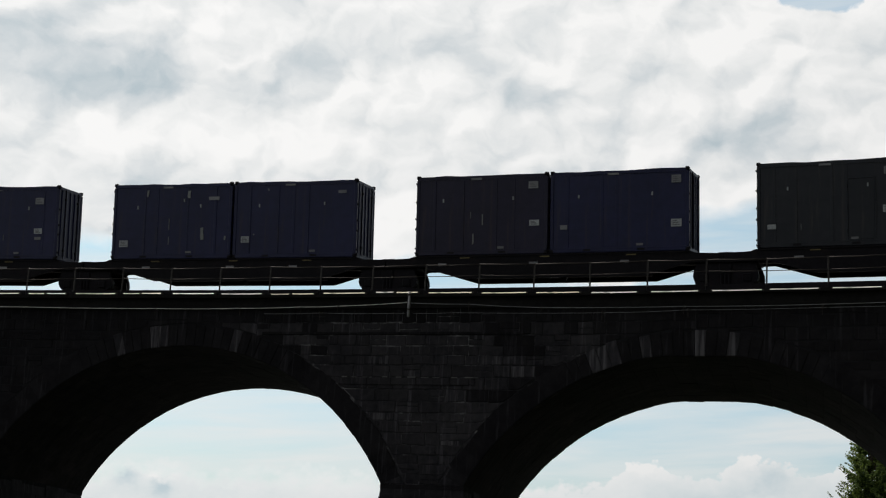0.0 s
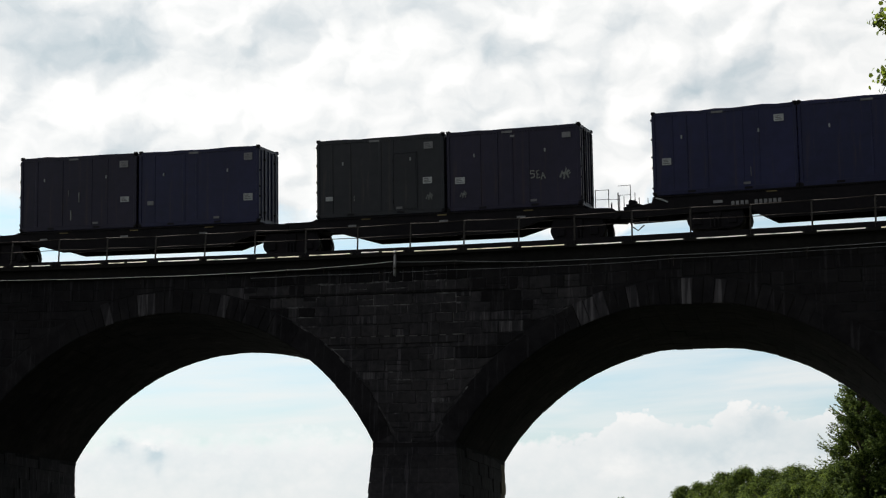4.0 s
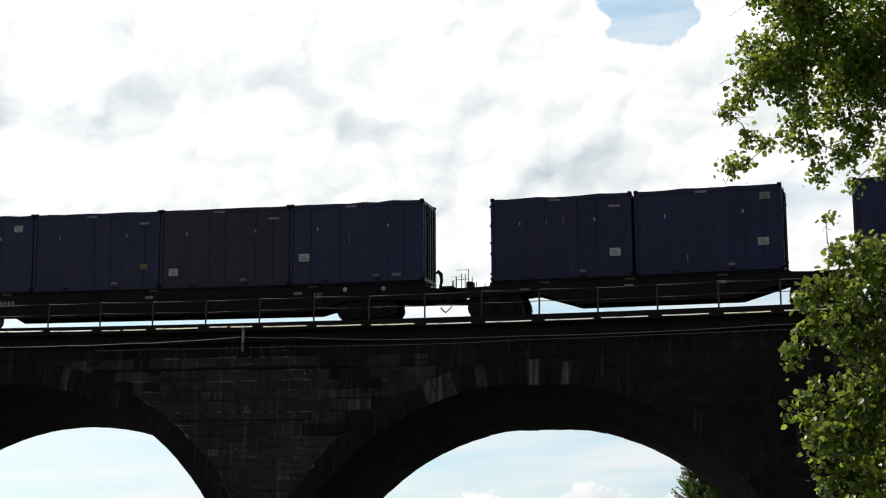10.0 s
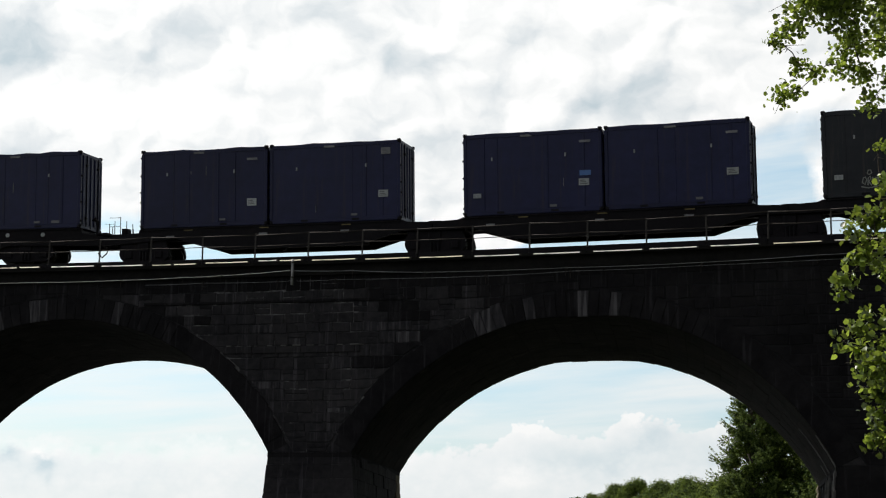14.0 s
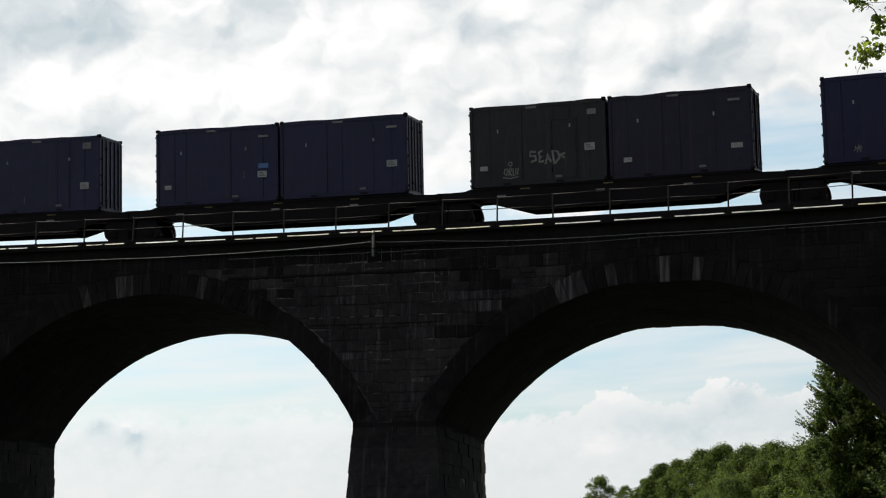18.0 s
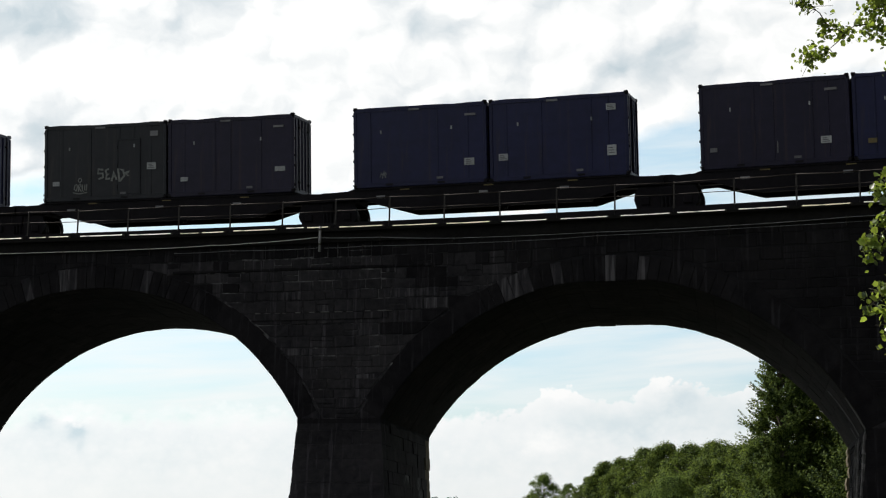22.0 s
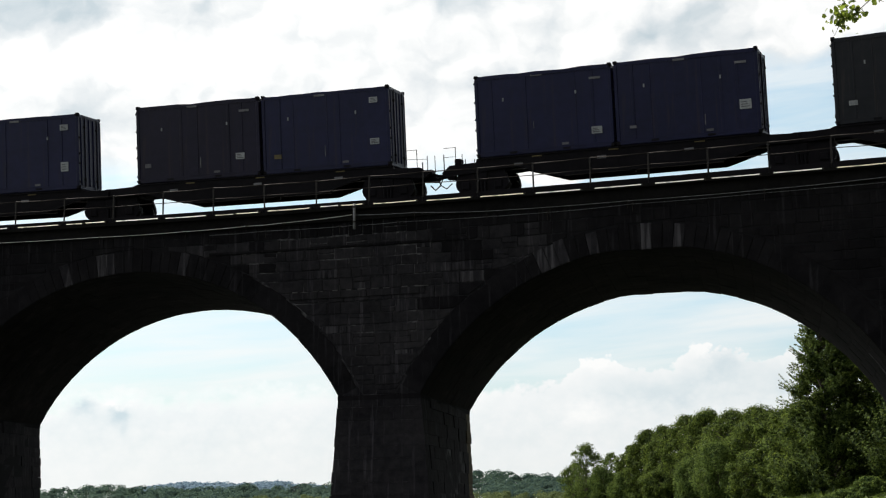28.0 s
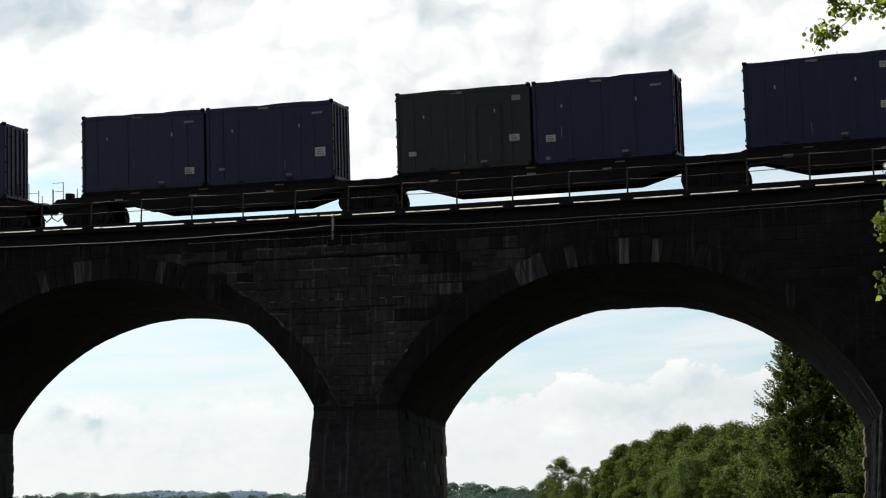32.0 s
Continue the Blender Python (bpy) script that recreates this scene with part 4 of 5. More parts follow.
def make_platform(at, length, left, right, seed, heavy=False):
    """A skeleton car below its containers. left, right: 'joint' (shares a truck with the next) or 'end' (coupler)."""
    rnd = random.Random(seed)
    p = thing("flat_car", "grimy black steel container flat car on the rails", "railway car", "cars of the train")
    xl = -1.45 if left == "joint" else -1.75
    xr = length + (1.45 if right == "joint" else 1.75)
    lo, hi = (-1.28, -0.81) if heavy else (-1.1, -0.52)
    if heavy:
        a, b_, c_, d_ = 4.1, 4.97, length - 5.33, length - 3.5
    else:
        a, b_ = (1.75, 3.65) if left == "end" else (0.35, 2.35)
        c_, d_ = (length - 3.4, length - 1.45) if right == "end" else (length - 1.9, length + 0.05)
    for y in (0.04, 2.34):
        el = [(xl, -0.55), (xl, -0.16), (-0.3, -0.12)] if left == "joint" else [(xl + 0.2, -0.74), (xl, -0.56), (xl + 0.4, -0.24), (-0.1, -0.2)]
        er = [(length + 0.3, -0.12), (xr, -0.16), (xr, -0.55)] if right == "joint" else [(length + 0.1, -0.2), (xr - 0.4, -0.24), (xr, -0.56), (xr - 0.2, -0.74)]
        if heavy:
            el = [(xl + 0.2, -0.9), (xl, -0.72), (xl + 0.5, -0.48), (-0.1, -0.28)]
            er = [(length + 0.1, -0.28), (xr - 0.5, -0.48), (xr, -0.72), (xr - 0.2, -0.9)]
        out = el + [(-0.05, -0.03), (length + 0.05, -0.03)] + er + [(d_, hi), (c_, lo), (b_, lo), (a, hi)]
        Build().prism(out, y, y + 0.12).part("side_sill", FRAME, p)
        Build().box(0.0, length, y - 0.05, y + 0.17, -0.11, -0.035, 0.01).part("sill_flange", FRAME, p)
    Build().box(xl + 0.1, xr - 0.1, 0.95, 1.55, -0.52, -0.26, 0.03).part("center_sill", FRAME, p)
    Build().box(b_, c_, 1.0, 1.5, -0.98, -0.5, 0.03).part("center_sill", FRAME, p)
    n = 7 if not heavy else 13
    for k in range(n):
        x = 0.2 + (length - 0.4) * k / (n - 1)
        Build().box(x - 0.13, x + 0.13, 0.1, 2.4, -0.32, -0.06, 0.02).part("cross_bearer", FRAME, p)
    for x in (xl + 0.45, xr - 1.05):
        Build().box(x, x + 0.6, 0.16, 2.34, -0.34, -0.26).part("end_deck", FRAME, p)
    if left == "end":
        make_truck(p, 0.11 if not heavy else 2.65)
    if right == "end":
        make_truck(p, length - 0.25 if not heavy else length - 2.76, 1.25 if not heavy else 1.38)
    else:
        make_truck(p, length + 1.55, 1.42)
        Build().prism([(length + 0.15, -0.14), (length + 1.1, -0.13), (length + 1.3, -0.09), (length + 1.8, -0.09), (length + 2.0, -0.13), (length + 2.95, -0.14), (length + 2.9, -0.6), (length + 0.2, -0.6)], 0.3, 2.2).part("joint_cover", FRAME, p)
    for side, x, sg in ((left, xl, -1), (right, xr, 1)):
        if side != "end":
            continue
        make_coupler(p, x, sg)
        g0, g1 = (0.55, 1.15) if sg > 0 else (0.12, 0.68)
        for dx, y, h in (((g0, 0.12, 0.86), (g1, 0.12, 0.86)) if not (heavy and sg > 0) else ()) + ((0.08, 0.2, 0.85), (0.3, 2.3, 0.8), (0.9, 2.3, 0.5), (0.7, 1.5, 0.45)):
            z = -0.57 if dx < 0.2 else -0.26
            Build().tube([(x - sg * dx, y, z), (x - sg * dx, y, z + h)], 0.02, 6).part("grab_post", FRAME, p)
        for z in (0.58, 0.16) if not (heavy and sg > 0) else ():
            Build().tube([(x - sg * g0, 0.12, z), (x - sg * g1, 0.12, z)], 0.012, 5).part("grab_rail", FRAME, p)
        Build().tube([(x - sg * 0.08, 0.2, 0.14), (x - sg * g0, 0.12, 0.14)], 0.01, 5).part("grab_rail", FRAME, p)
        if sg < 0:
            Build().box(x + 0.36, x + 0.66, 0.9, 1.4, -0.27, 0.02 if heavy else 0.16, 0.04).part("brake_box", FRAME, p)
        if heavy and sg > 0:
            Build().tube([(x - 1.16, 0.5, -0.45), (x - 1.05, 0.5, 0.0), (x - 1.08, 0.5, 0.32), (x - 1.2, 0.5, 0.44), (x - 1.32, 0.5, 0.36)], [0.05, 0.07, 0.09, 0.1, 0.05], 7).part("brake_lever", FRAME, p)
            Build().tube([(x - 1.36, 0.3, -0.4), (x - 1.36, 0.3, 0.5)], 0.018, 6).part("brake_rod", FRAME, p)
    hang = length * 0.55
    Build().prism([(hang - 0.16, lo + 0.03), (hang + 0.14, lo + 0.03), (hang + 0.1, lo - 0.1), (hang - 0.06, lo - 0.13)], 0.3, 0.6).part("brake_hanger", FRAME, p)
    # pale stencilled marks on the sill
    for fx in (0.12, 0.47, 0.78):
        x = fx * length + rnd.uniform(-0.4, 0.4)
        Build().box(x - 0.2, x + 0.2, 0.024, 0.05, -0.5, -0.38).part("stencil_bar", PLACARD_GREY, p, "faded stencilled mark")
    if heavy:
        for x in (length - 3.67, length - 1.88):
            Build().disc(x, 0.015, 0.04, -0.31, 0.1, 14).part("marker", PLACARD, p, "round white marker on the sill")
        Build().tube([(0.1, 0.0, -0.1), (0.36, -0.01, -0.18), (0.62, 0.0, -0.3)], 0.035, 6).part("slanting_bar", PLACARD, p, "pale slanting bar")
        for x0, x1, z0, z1 in ((0, 0.36, -0.48, -0.45), (0, 0.36, -0.69, -0.66), (0, 0.03, -0.69, -0.45), (0.33, 0.36, -0.69, -0.45), (0.14, 0.24, -0.6, -0.53)):
            Build().box(length - 5.1 + x0, length - 5.1 + x1, 0.024, 0.05, z0, z1).part("stencil_bar", PLACARD_GREY, p, "pale stencilled mark")
        for x0, n in ((3.4, 4), (4.4, 6)):
            for k in range(n):
                Build().box(x0 + 0.2 * k, x0 + 0.2 * k + 0.13, 0.024, 0.05, -0.63, -0.46).part("lettering_bar", PLACARD_GREY, p, "pale stencilled mark")
    for k in range(3):
        x = length * (0.2 + 0.3 * k) + rnd.uniform(-0.2, 0.2)
        Build().box(x - 0.22, x + 0.22, 0.018, 0.05, -0.17, -0.12).part("reflector", PLACARD_GOLD, p, "dull yellow reflector strip")
    MOVING.append((p, at, length, 0.16 if heavy else 0.0))
    return p


LAB = {"n": "tall dark navy steel waste container with white placards", "p": "tall dark purple-brown steel waste container with placards", "o": "tall grey-green steel waste container with door panel and placards"}
INKS = {"n": NAVY, "p": PLUM, "o": OLIVE}
S1 = [(0.65, 0.12, 0.3, 0.1, "g")]
STRIP = [(0.88, 0.85, 0.5, 0.1, "g")]
TRAIN = [  # car's place, ends, containers: colour, hump, placards
    (-26.19, "joint", "joint", [("n", 0, S1), ("n", 0.0, S1 + [(0.83, 0.8, 0.45, 0.32, "g"), (0.83, 0.42, 0.42, 0.26, "w"), (0.83, 0.32, 0.34, 0.14, "g")])]),
    (-10.46, "joint", "joint", [("n", 0.0, S1 + [(0.1, 0.24, 0.45, 0.32, "w"), (0.85, 0.8, 0.55, 0.16, "g")]), ("n", 0.07, S1 + [(0.1, 0.28, 0.42, 0.3, "w"), (0.88, 0.85, 0.4, 0.14, "g")])]),
    (5.22, "joint", "joint", [("p", 0, S1 + [(0.89, 0.86, 0.45, 0.32, "g"), (0.9, 0.42, 0.45, 0.26, "w")]), ("n", 0, S1 + [(0.1, 0.35, 0.32, 0.2, "g"), (0.91, 0.87, 0.42, 0.34, "g"), (0.91, 0.37, 0.46, 0.34, "w")])]),
    (20.89, "joint", "end", [("o", 0, S1 + [(0.88, 0.86, 0.44, 0.32, "g"), (0.87, 0.45, 0.44, 0.3, "w"), (0.1, 0.28, 0.36, 0.2, "w")]), ("p", 0, S1 + [(0.1, 0.42, 0.46, 0.3, "w"), (0.9, 0.87, 0.4, 0.24, "g"), (0.5, 0.9, 0.2, 0.1, "g")])]),
    (36.86, "end", "end", [("n", 0, S1 + [(0.1, 0.44, 0.4, 0.3, "w"), (0.88, 0.83, 0.42, 0.3, "w")]), ("n", 0, S1 + STRIP + [(0.88, 0.33, 0.36, 0.22, "y")]), ("p", 0.04, S1 + STRIP + [(0.11, 0.24, 0.44, 0.34, "w")]), ("n", 0, S1 + [(0.11, 0.37, 0.48, 0.34, "w"), (0.8, 0.12, 0.4, 0.12, "g")])]),
    (65.26, "end", "joint", [("n", 0, S1 + STRIP + [(0.88, 0.33, 0.46, 0.34, "w")]), ("n", 0.1, S1 + [(0.87, 0.37, 0.46, 0.32, "w"), (0.89, 0.87, 0.44, 0.3, "g")])]),
    (80.94, "joint", "joint", [("n", 0, S1 + STRIP + [(0.88, 0.5, 0.5, 0.22, "b"), (0.87, 0.39, 0.46, 0.3, "w"), (0.1, 0.28, 0.36, 0.2, "w")]), ("n", 0, S1 + STRIP + [(0.88, 0.42, 0.5, 0.3, "w")])]),
    (96.67, "joint", "joint", [("o", 0, S1 + [(0.88, 0.46, 0.46, 0.32, "w"), (0.1, 0.27, 0.36, 0.2, "w"), (0.9, 0.85, 0.4, 0.24, "g")]), ("p", 0, S1 + STRIP + [(0.13, 0.26, 0.36, 0.2, "w"), (0.89, 0.34, 0.5, 0.22, "w")])]),
    (112.32, "joint", "joint", [("n", 0, S1 + STRIP + [(0.87, 0.3, 0.46, 0.32, "w")]), ("n", 0, S1 + [(0.1, 0.33, 0.42, 0.3, "w"), (0.88, 0.83, 0.42, 0.28, "w"), (0.88, 0.34, 0.4, 0.46, "w")])]),
    (128.15, "joint", "end", [("p", 0, S1 + STRIP + [(0.09, 0.26, 0.3, 0.18, "g"), (0.84, 0.3, 0.44, 0.3, "w")]), ("n", 0, S1 + [(0.12, 0.25, 0.36, 0.2, "y"), (0.88, 0.84, 0.4, 0.26, "w"), (0.88, 0.35, 0.44, 0.28, "w")])]),
    (144.95, "end", "joint", [("n", 0, S1 + STRIP + [(0.88, 0.25, 0.48, 0.32, "w")]), ("n", 0, S1 + STRIP + [(0.12, 0.24, 0.3, 0.12, "g"), (0.9, 0.385, 0.5, 0.42, "w")])]),
    (160.75, "joint", "joint", [("o", 0, S1 + [(0.12, 0.27, 0.36, 0.2, "w"), (0.9, 0.84, 0.4, 0.24, "g"), (0.88, 0.385, 0.46, 0.3, "w")]), ("n", 0.0, S1 + STRIP + [(0.125, 0.34, 0.44, 0.3, "w"), (0.1, 0.1, 0.2, 0.14, "g")])]),
    (176.5, "joint", "joint", [("n", 0, S1 + [(0.93, 0.84, 0.4, 0.26, "w"), (0.93, 0.42, 0.46, 0.3, "w")]), ("n", 0, S1 + STRIP)]),
]
SCRAWL = [[(0.39, 0.86), (0.03, 0.9), (0.0, 0.62), (0.36, 0.6), (0.39, 0.34), (0.05, 0.22)], [(0.81, 0.9), (0.57, 0.8), (0.65, 0.52), (0.81, 0.56), (0.65, 0.5), (0.6, 0.2), (0.91, 0.24)],
          [(1.01, 0.04), (1.17, 0.7), (1.38, 0.12)], [(1.07, 0.36), (1.33, 0.4)],
          [(1.59, 0.0), (1.48, 0.88), (1.85, 0.78), (1.95, 0.4), (1.61, 0.02)], [(1.85, 0.52), (2.31, 0.66), (2.08, 0.5), (2.26, 0.36)]]
BUBBLE = [[(0.0, 0.3), (0.05, 0.52), (0.16, 0.58), (0.2, 0.4), (0.12, 0.2), (0.0, 0.3)], [(0.26, 0.16), (0.28, 0.5), (0.38, 0.6), (0.42, 0.44), (0.3, 0.36), (0.44, 0.14)], [(0.5, 0.56), (0.5, 0.2), (0.6, 0.14)],
          [(0.66, 0.54), (0.64, 0.22), (0.74, 0.2), (0.78, 0.56)], [(0.24, 0.74), (0.3, 0.9), (0.42, 0.9), (0.46, 0.76), (0.34, 0.68), (0.24, 0.74)], [(-0.06, 0.1), (0.3, 0.02), (0.8, 0.1)]]
LOOP = [[(0.0, 0.25), (0.12, 0.6), (0.2, 0.3), (0.34, 0.75), (0.4, 0.35), (0.55, 0.5)], [(0.08, 0.5), (0.3, 0.45), (0.5, 0.62)], [(0.2, 0.15), (0.28, 0.55), (0.46, 0.2)]]


def make_train():
    n = 0
    for at, left, right, boxes in TRAIN:
        step = STEP if len(boxes) == 2 else 6.335
        ln = len(boxes) * step - (step - CL) + 0.01
        make_platform(at, ln, left, right, n, len(boxes) == 4)
        for k, (kind, hump, plates) in enumerate(boxes):
            n += 1
            c = make_container(at + k * step, INKS[kind], plates, n, hump, kind == "o", LAB[kind], 0.16 if len(boxes) == 4 else 0.0)
            if abs(at - 96.67) < 0.1 and k == 0:
                tag_strokes(c, SCRAWL, CL * 0.445, 0.86, 0.7, 0.1)
                tag_strokes(c, BUBBLE, CL * 0.25, 0.32, 0.85, 0.045)
            if abs(at - 20.89) < 0.1:
                tag_strokes(c, LOOP, CL * (0.86 if k == 0 else 0.1), 0.5, 0.6, 0.05)
                if k:
                    tag_strokes(c, SCRAWL[:4], CL * 0.63, 1.2, 0.5, 0.06)
                    tag_strokes(c, LOOP, CL * 0.85, 1.05, 0.85, 0.09)
            if abs(at - 112.32) < 0.1 and k == 0:
                tag_strokes(c, LOOP, CL * 0.2, 0.3, 0.6, 0.04)


make_train()


# ---------------------------------------------------------------- trees
def leaf_mesh(name, centers, sizes, mat, seed, shape="leaf", droop=0.35, out=None):
    """Many small leaves as one mesh: each a folded blade; out: the way that their upper sides face, on the whole."""
    rng = np.random.default_rng(seed)
    n = len(centers)
    if shape == "leaf":
        base = np.array([(0, -0.5, 0), (0.36, -0.4, 0.05), (0.5, 0.02, 0.1), (0.24, 0.3, 0.06), (0, 0.55, -0.05), (-0.24, 0.3, 0.06), (-0.5, 0.02, 0.1), (-0.36, -0.4, 0.05), (0, -0.05, 0)])
        faces = np.array([(0, 1, 2, 8), (8, 2, 3, 4), (8, 4, 5, 6), (0, 8, 6, 7)])
    else:
        base = np.array([(0, -0.5, 0), (0.36, 0.0, 0.08), (0, 0.5, 0), (-0.36, 0.0, 0.08)])
        faces = np.array([(0, 1, 2, 3)])
    q = rng.normal(size=(n, 3))
    q[:, 2] = np.abs(q[:, 2]) + droop
    if out is not None:
        q = 0.42 * q + out
    z = q / np.linalg.norm(q, axis=1)[:, None]
    x = np.cross(z, rng.normal(size=(n, 3)))
    x /= np.linalg.norm(x, axis=1)[:, None]
    y = np.cross(z, x)
    s = np.asarray(sizes)[:, None, None]
    v = centers[:, None, :] + s * (base[None, :, 0:1] * x[:, None] + base[None, :, 1:2] * y[:, None] + base[None, :, 2:3] * z[:, None])
    k = len(base)
    f = (faces[None] + (np.arange(n) * k)[:, None, None]).reshape(-1, 4)
    me = bpy.data.meshes.new(name)
    me.vertices.add(n * k)
    me.vertices.foreach_set("co", v.reshape(-1))
    me.loops.add(f.size)
    me.loops.foreach_set("vertex_index", f.reshape(-1).astype(np.int32))
    me.polygons.add(len(f))
    me.polygons.foreach_set("loop_start", (np.arange(len(f)) * 4).astype(np.int32))
    me.polygons.foreach_set("loop_total", np.full(len(f), 4, np.int32))
    me.materials.append(mat)
    me.update(calc_edges=True)
    me.validate()
    return me


def clumps(rng, centre, radii, n):
    """Leaf places: thick at the skin of lobed masses, thin inside."""
    p = rng.normal(size=(n, 3))
    p /= np.linalg.norm(p, axis=1)[:, None]
    r = np.where(rng.random(n) < 0.62, 0.5 + 0.55 * rng.random(n) ** 0.8, 1.4 * rng.random(n) ** 0.6)
    return np.asarray(centre) + p * r[:, None] * np.asarray(radii)


def make_tree(name, x, y, h, w, mat, seed, leaves=2600, size=0.5, low=0.12, label="", cat="tree", conical=False, droop=False):
    rng = np.random.default_rng(seed)
    rnd = random.Random(seed)
    z0 = max(0.0, ground_height(x, y)) - 0.15
    t = thing(name, label, cat, "trees on the river bank", m=Matrix.Translation((x, y, z0)))
    b = Build()
    lean = rnd.uniform(-0.04, 0.04)
    b.tube([(0, 0, 0), (lean * h * 0.3, 0, h * 0.3), (lean * h, 0.1, h * 0.8)], [h * 0.022, h * 0.016, h * 0.004], 9)
    cl = []
    n = 150 if not conical else 190
    for i in range(n):
        fz = low + (1 - low) * (i + rnd.random()) / n
        prof = (1 - fz) ** 0.6 * 0.95 + 0.16 if conical else sqrt(max(0.02, 1 - ((fz - low) / (1 - low) * 1.75 - 0.75) ** 2)) if fz > 0.3 else 0.75
        a = rnd.uniform(0, 2 * pi)
        rr = w * prof * rnd.uniform(0.35, 0.95)
        c = (cos(a) * rr, sin(a) * rr, fz * h * 0.97)
        q = w * (rnd.uniform(0.11, 0.26) if not conical else 0.1 + 0.14 * (1 - fz))
        cl.append((c, (q, q, q * (0.75 if not droop else 1.5))))
        start = (lean * c[2], 0, max(h * 0.08, c[2] - rr * 0.6))
        b.tube([start, tuple((Vector(start) + Vector(c)) / 2 + Vector((0, 0, 0.05 * h * rnd.random()))), c], [h * 0.004, h * 0.0025, h * 0.001], 4)
    b.part("trunk", BARK, t, "grey-brown trunk and limbs", smooth=True)
    tot = sum(q[1][0] ** 2 for q in cl)
    pts = [clumps(rng, c, q, int(leaves * q[0] ** 2 / tot) + 6) for c, q in cl]
    out = [(p - np.array(c)) / np.array(q) for p, (c, q) in zip(pts, cl)]
    if conical:
        # pointed sprays at the branch ends
        for c, q in cl:
            a = atan2(c[1], c[0])
            for _ in range(5):
                d = np.array([cos(a + rnd.gauss(0, 0.5)), sin(a + rnd.gauss(0, 0.5)), rnd.uniform(0.2, 1.1)])
                k = np.sort(rng.random(34))[:, None]
                pts.append(np.array(c) + d * k * (q[0] * 2.4) + rng.normal(size=(34, 3)) * (1.05 - k) * q[0] * 0.22)
                out.append(np.repeat(d[None] * 0.6, 34, 0))
    pts, out = np.concatenate(pts), np.concatenate(out)
    pts[:, 2] = np.maximum(pts[:, 2], 0.15)
    piece("crown", leaf_mesh("crown", pts, rng.uniform(0.6, 1.3, len(pts)) * size, mat, seed, "quad", 0.2, out), t)
    return t


def polar(az, r):
    return EYE.x + r * sin(radians(az)), EYE.y + r * cos(radians(az))


def bank_trees():
    # az, distance, height, half width, foliage, leaf size, label
    rows = [
        (-1.7, 130, 15.4, 3.9, LEAF_DARK, 0.26, "tall dark green tree with feathery edge beyond the bridge", 13000, True),
        (-0.3, 134, 17.5, 4.8, LEAF_DARK, 0.26, "tall dark green tree with feathery edge beyond the bridge", 13000, True),
        (1.4, 128, 19.0, 5.2, LEAF_DARK, 0.26, "tall dark green tree with feathery edge beyond the bridge", 10000, True),
        (2.5, 127, 18.5, 4.6, LEAF_DARK, 0.26, "tall dark green tree with feathery edge beyond the bridge", 9000, True),
        (3.4, 142, 18.0, 6.0, LEAF_DARK, 0.3, "dense dark green tree beside the bridge arch", 13000, False),
        (-2.4, 160, 10.5, 4.2, LEAF_DARK, 0.3, "dense dark green tree beside the bridge arch", 9000, False),
        (-3.2, 200, 12.6, 4.6, LEAF_DARK, 0.4, "rounded dark green bank tree", 6000, False),
        (-4.0, 235, 15.0, 5.6, LEAF_DARK, 0.42, "rounded dark green bank tree", 6000, False),
        (-5.0, 262, 16.0, 6.2, LEAF_DARK, 0.42, "rounded dark green bank tree", 6000, False),
        (-5.9, 280, 17.4, 6.0, LEAF_DARK, 0.42, "rounded dark green bank tree", 6000, False),
        (-6.7, 300, 17.6, 5.6, LEAF_DARK, 0.45, "rounded dark green bank tree", 5000, False),
        (-7.4, 318, 16.4, 5.4, LEAF_DARK, 0.45, "rounded dark green bank tree", 5000, False),
        (-8.1, 335, 16.4, 5.0, LEAF_DARK, 0.45, "rounded dark green bank tree", 5000, False),
        (-8.55, 342, 13.4, 4.6, LEAF_DARK, 0.45, "rounded dark green bank tree", 4000, False),
        (-5.6, 232, 8.8, 4.2, LEAF_PALE, 0.32, "green drooping willow at the water", 4500, False),
        (-6.5, 262, 7.4, 3.6, LEAF_PALE, 0.34, "green drooping willow at the water", 4000, False),
        (-7.7, 285, 6.4, 3.8, LEAF_DARK, 0.36, "dark green bushy tree at the water", 3500, False),
        (-4.4, 205, 7.4, 3.4, LEAF_DARK, 0.32, "dark green bushy tree at the water", 4000, False),
        (-8.9, 340, 6.8, 4.0, LEAF_PALE, 0.4, "green drooping willow at the water", 2800, False),
        (-9.7, 352, 8.0, 3.6, LEAF_PALE, 0.4, "green drooping willow at the water", 2400, False),
        (-10.3, 362, 13.8, 4.4, LEAF_PALE, 0.42, "airy pale green tree at the water's edge", 1900, False),
        (-10.75, 372, 9.6, 3.8, LEAF_PALE, 0.42, "airy pale green tree at the water's edge", 1300, False),
        (-9.4, 380, 12.2, 3.4, LEAF_PALE, 0.42, "airy pale green tree at the water's edge", 1100, False),
        (-1.3, 106, 1.5, 1.5, LEAF_PALE, 0.2, "low green bush on the grass bank", 2500, False),
        (-3.3, 118, 1.2, 1.3, LEAF_PALE, 0.2, "low green bush on the grass bank", 2000, False),
        (-0.4, 112, 1.7, 1.4, LEAF_PALE, 0.2, "low green bush on the grass bank", 2000, False),
    ]
    for i, (az, r, h, w, mt, sz, lab, n, con) in enumerate(rows):
        x, y = polar(az, r)
        h *= 0.94 if 195 < r < 345 and mt is LEAF_DARK else 1.0
        make_tree("bank_tree", x, y, h, w, mt, 100 + i, int(n * 5.6), sz * 0.7, 0.04 if mt is LEAF_PALE else 0.08, lab, "tree", con, "drooping" in lab)


bank_trees()


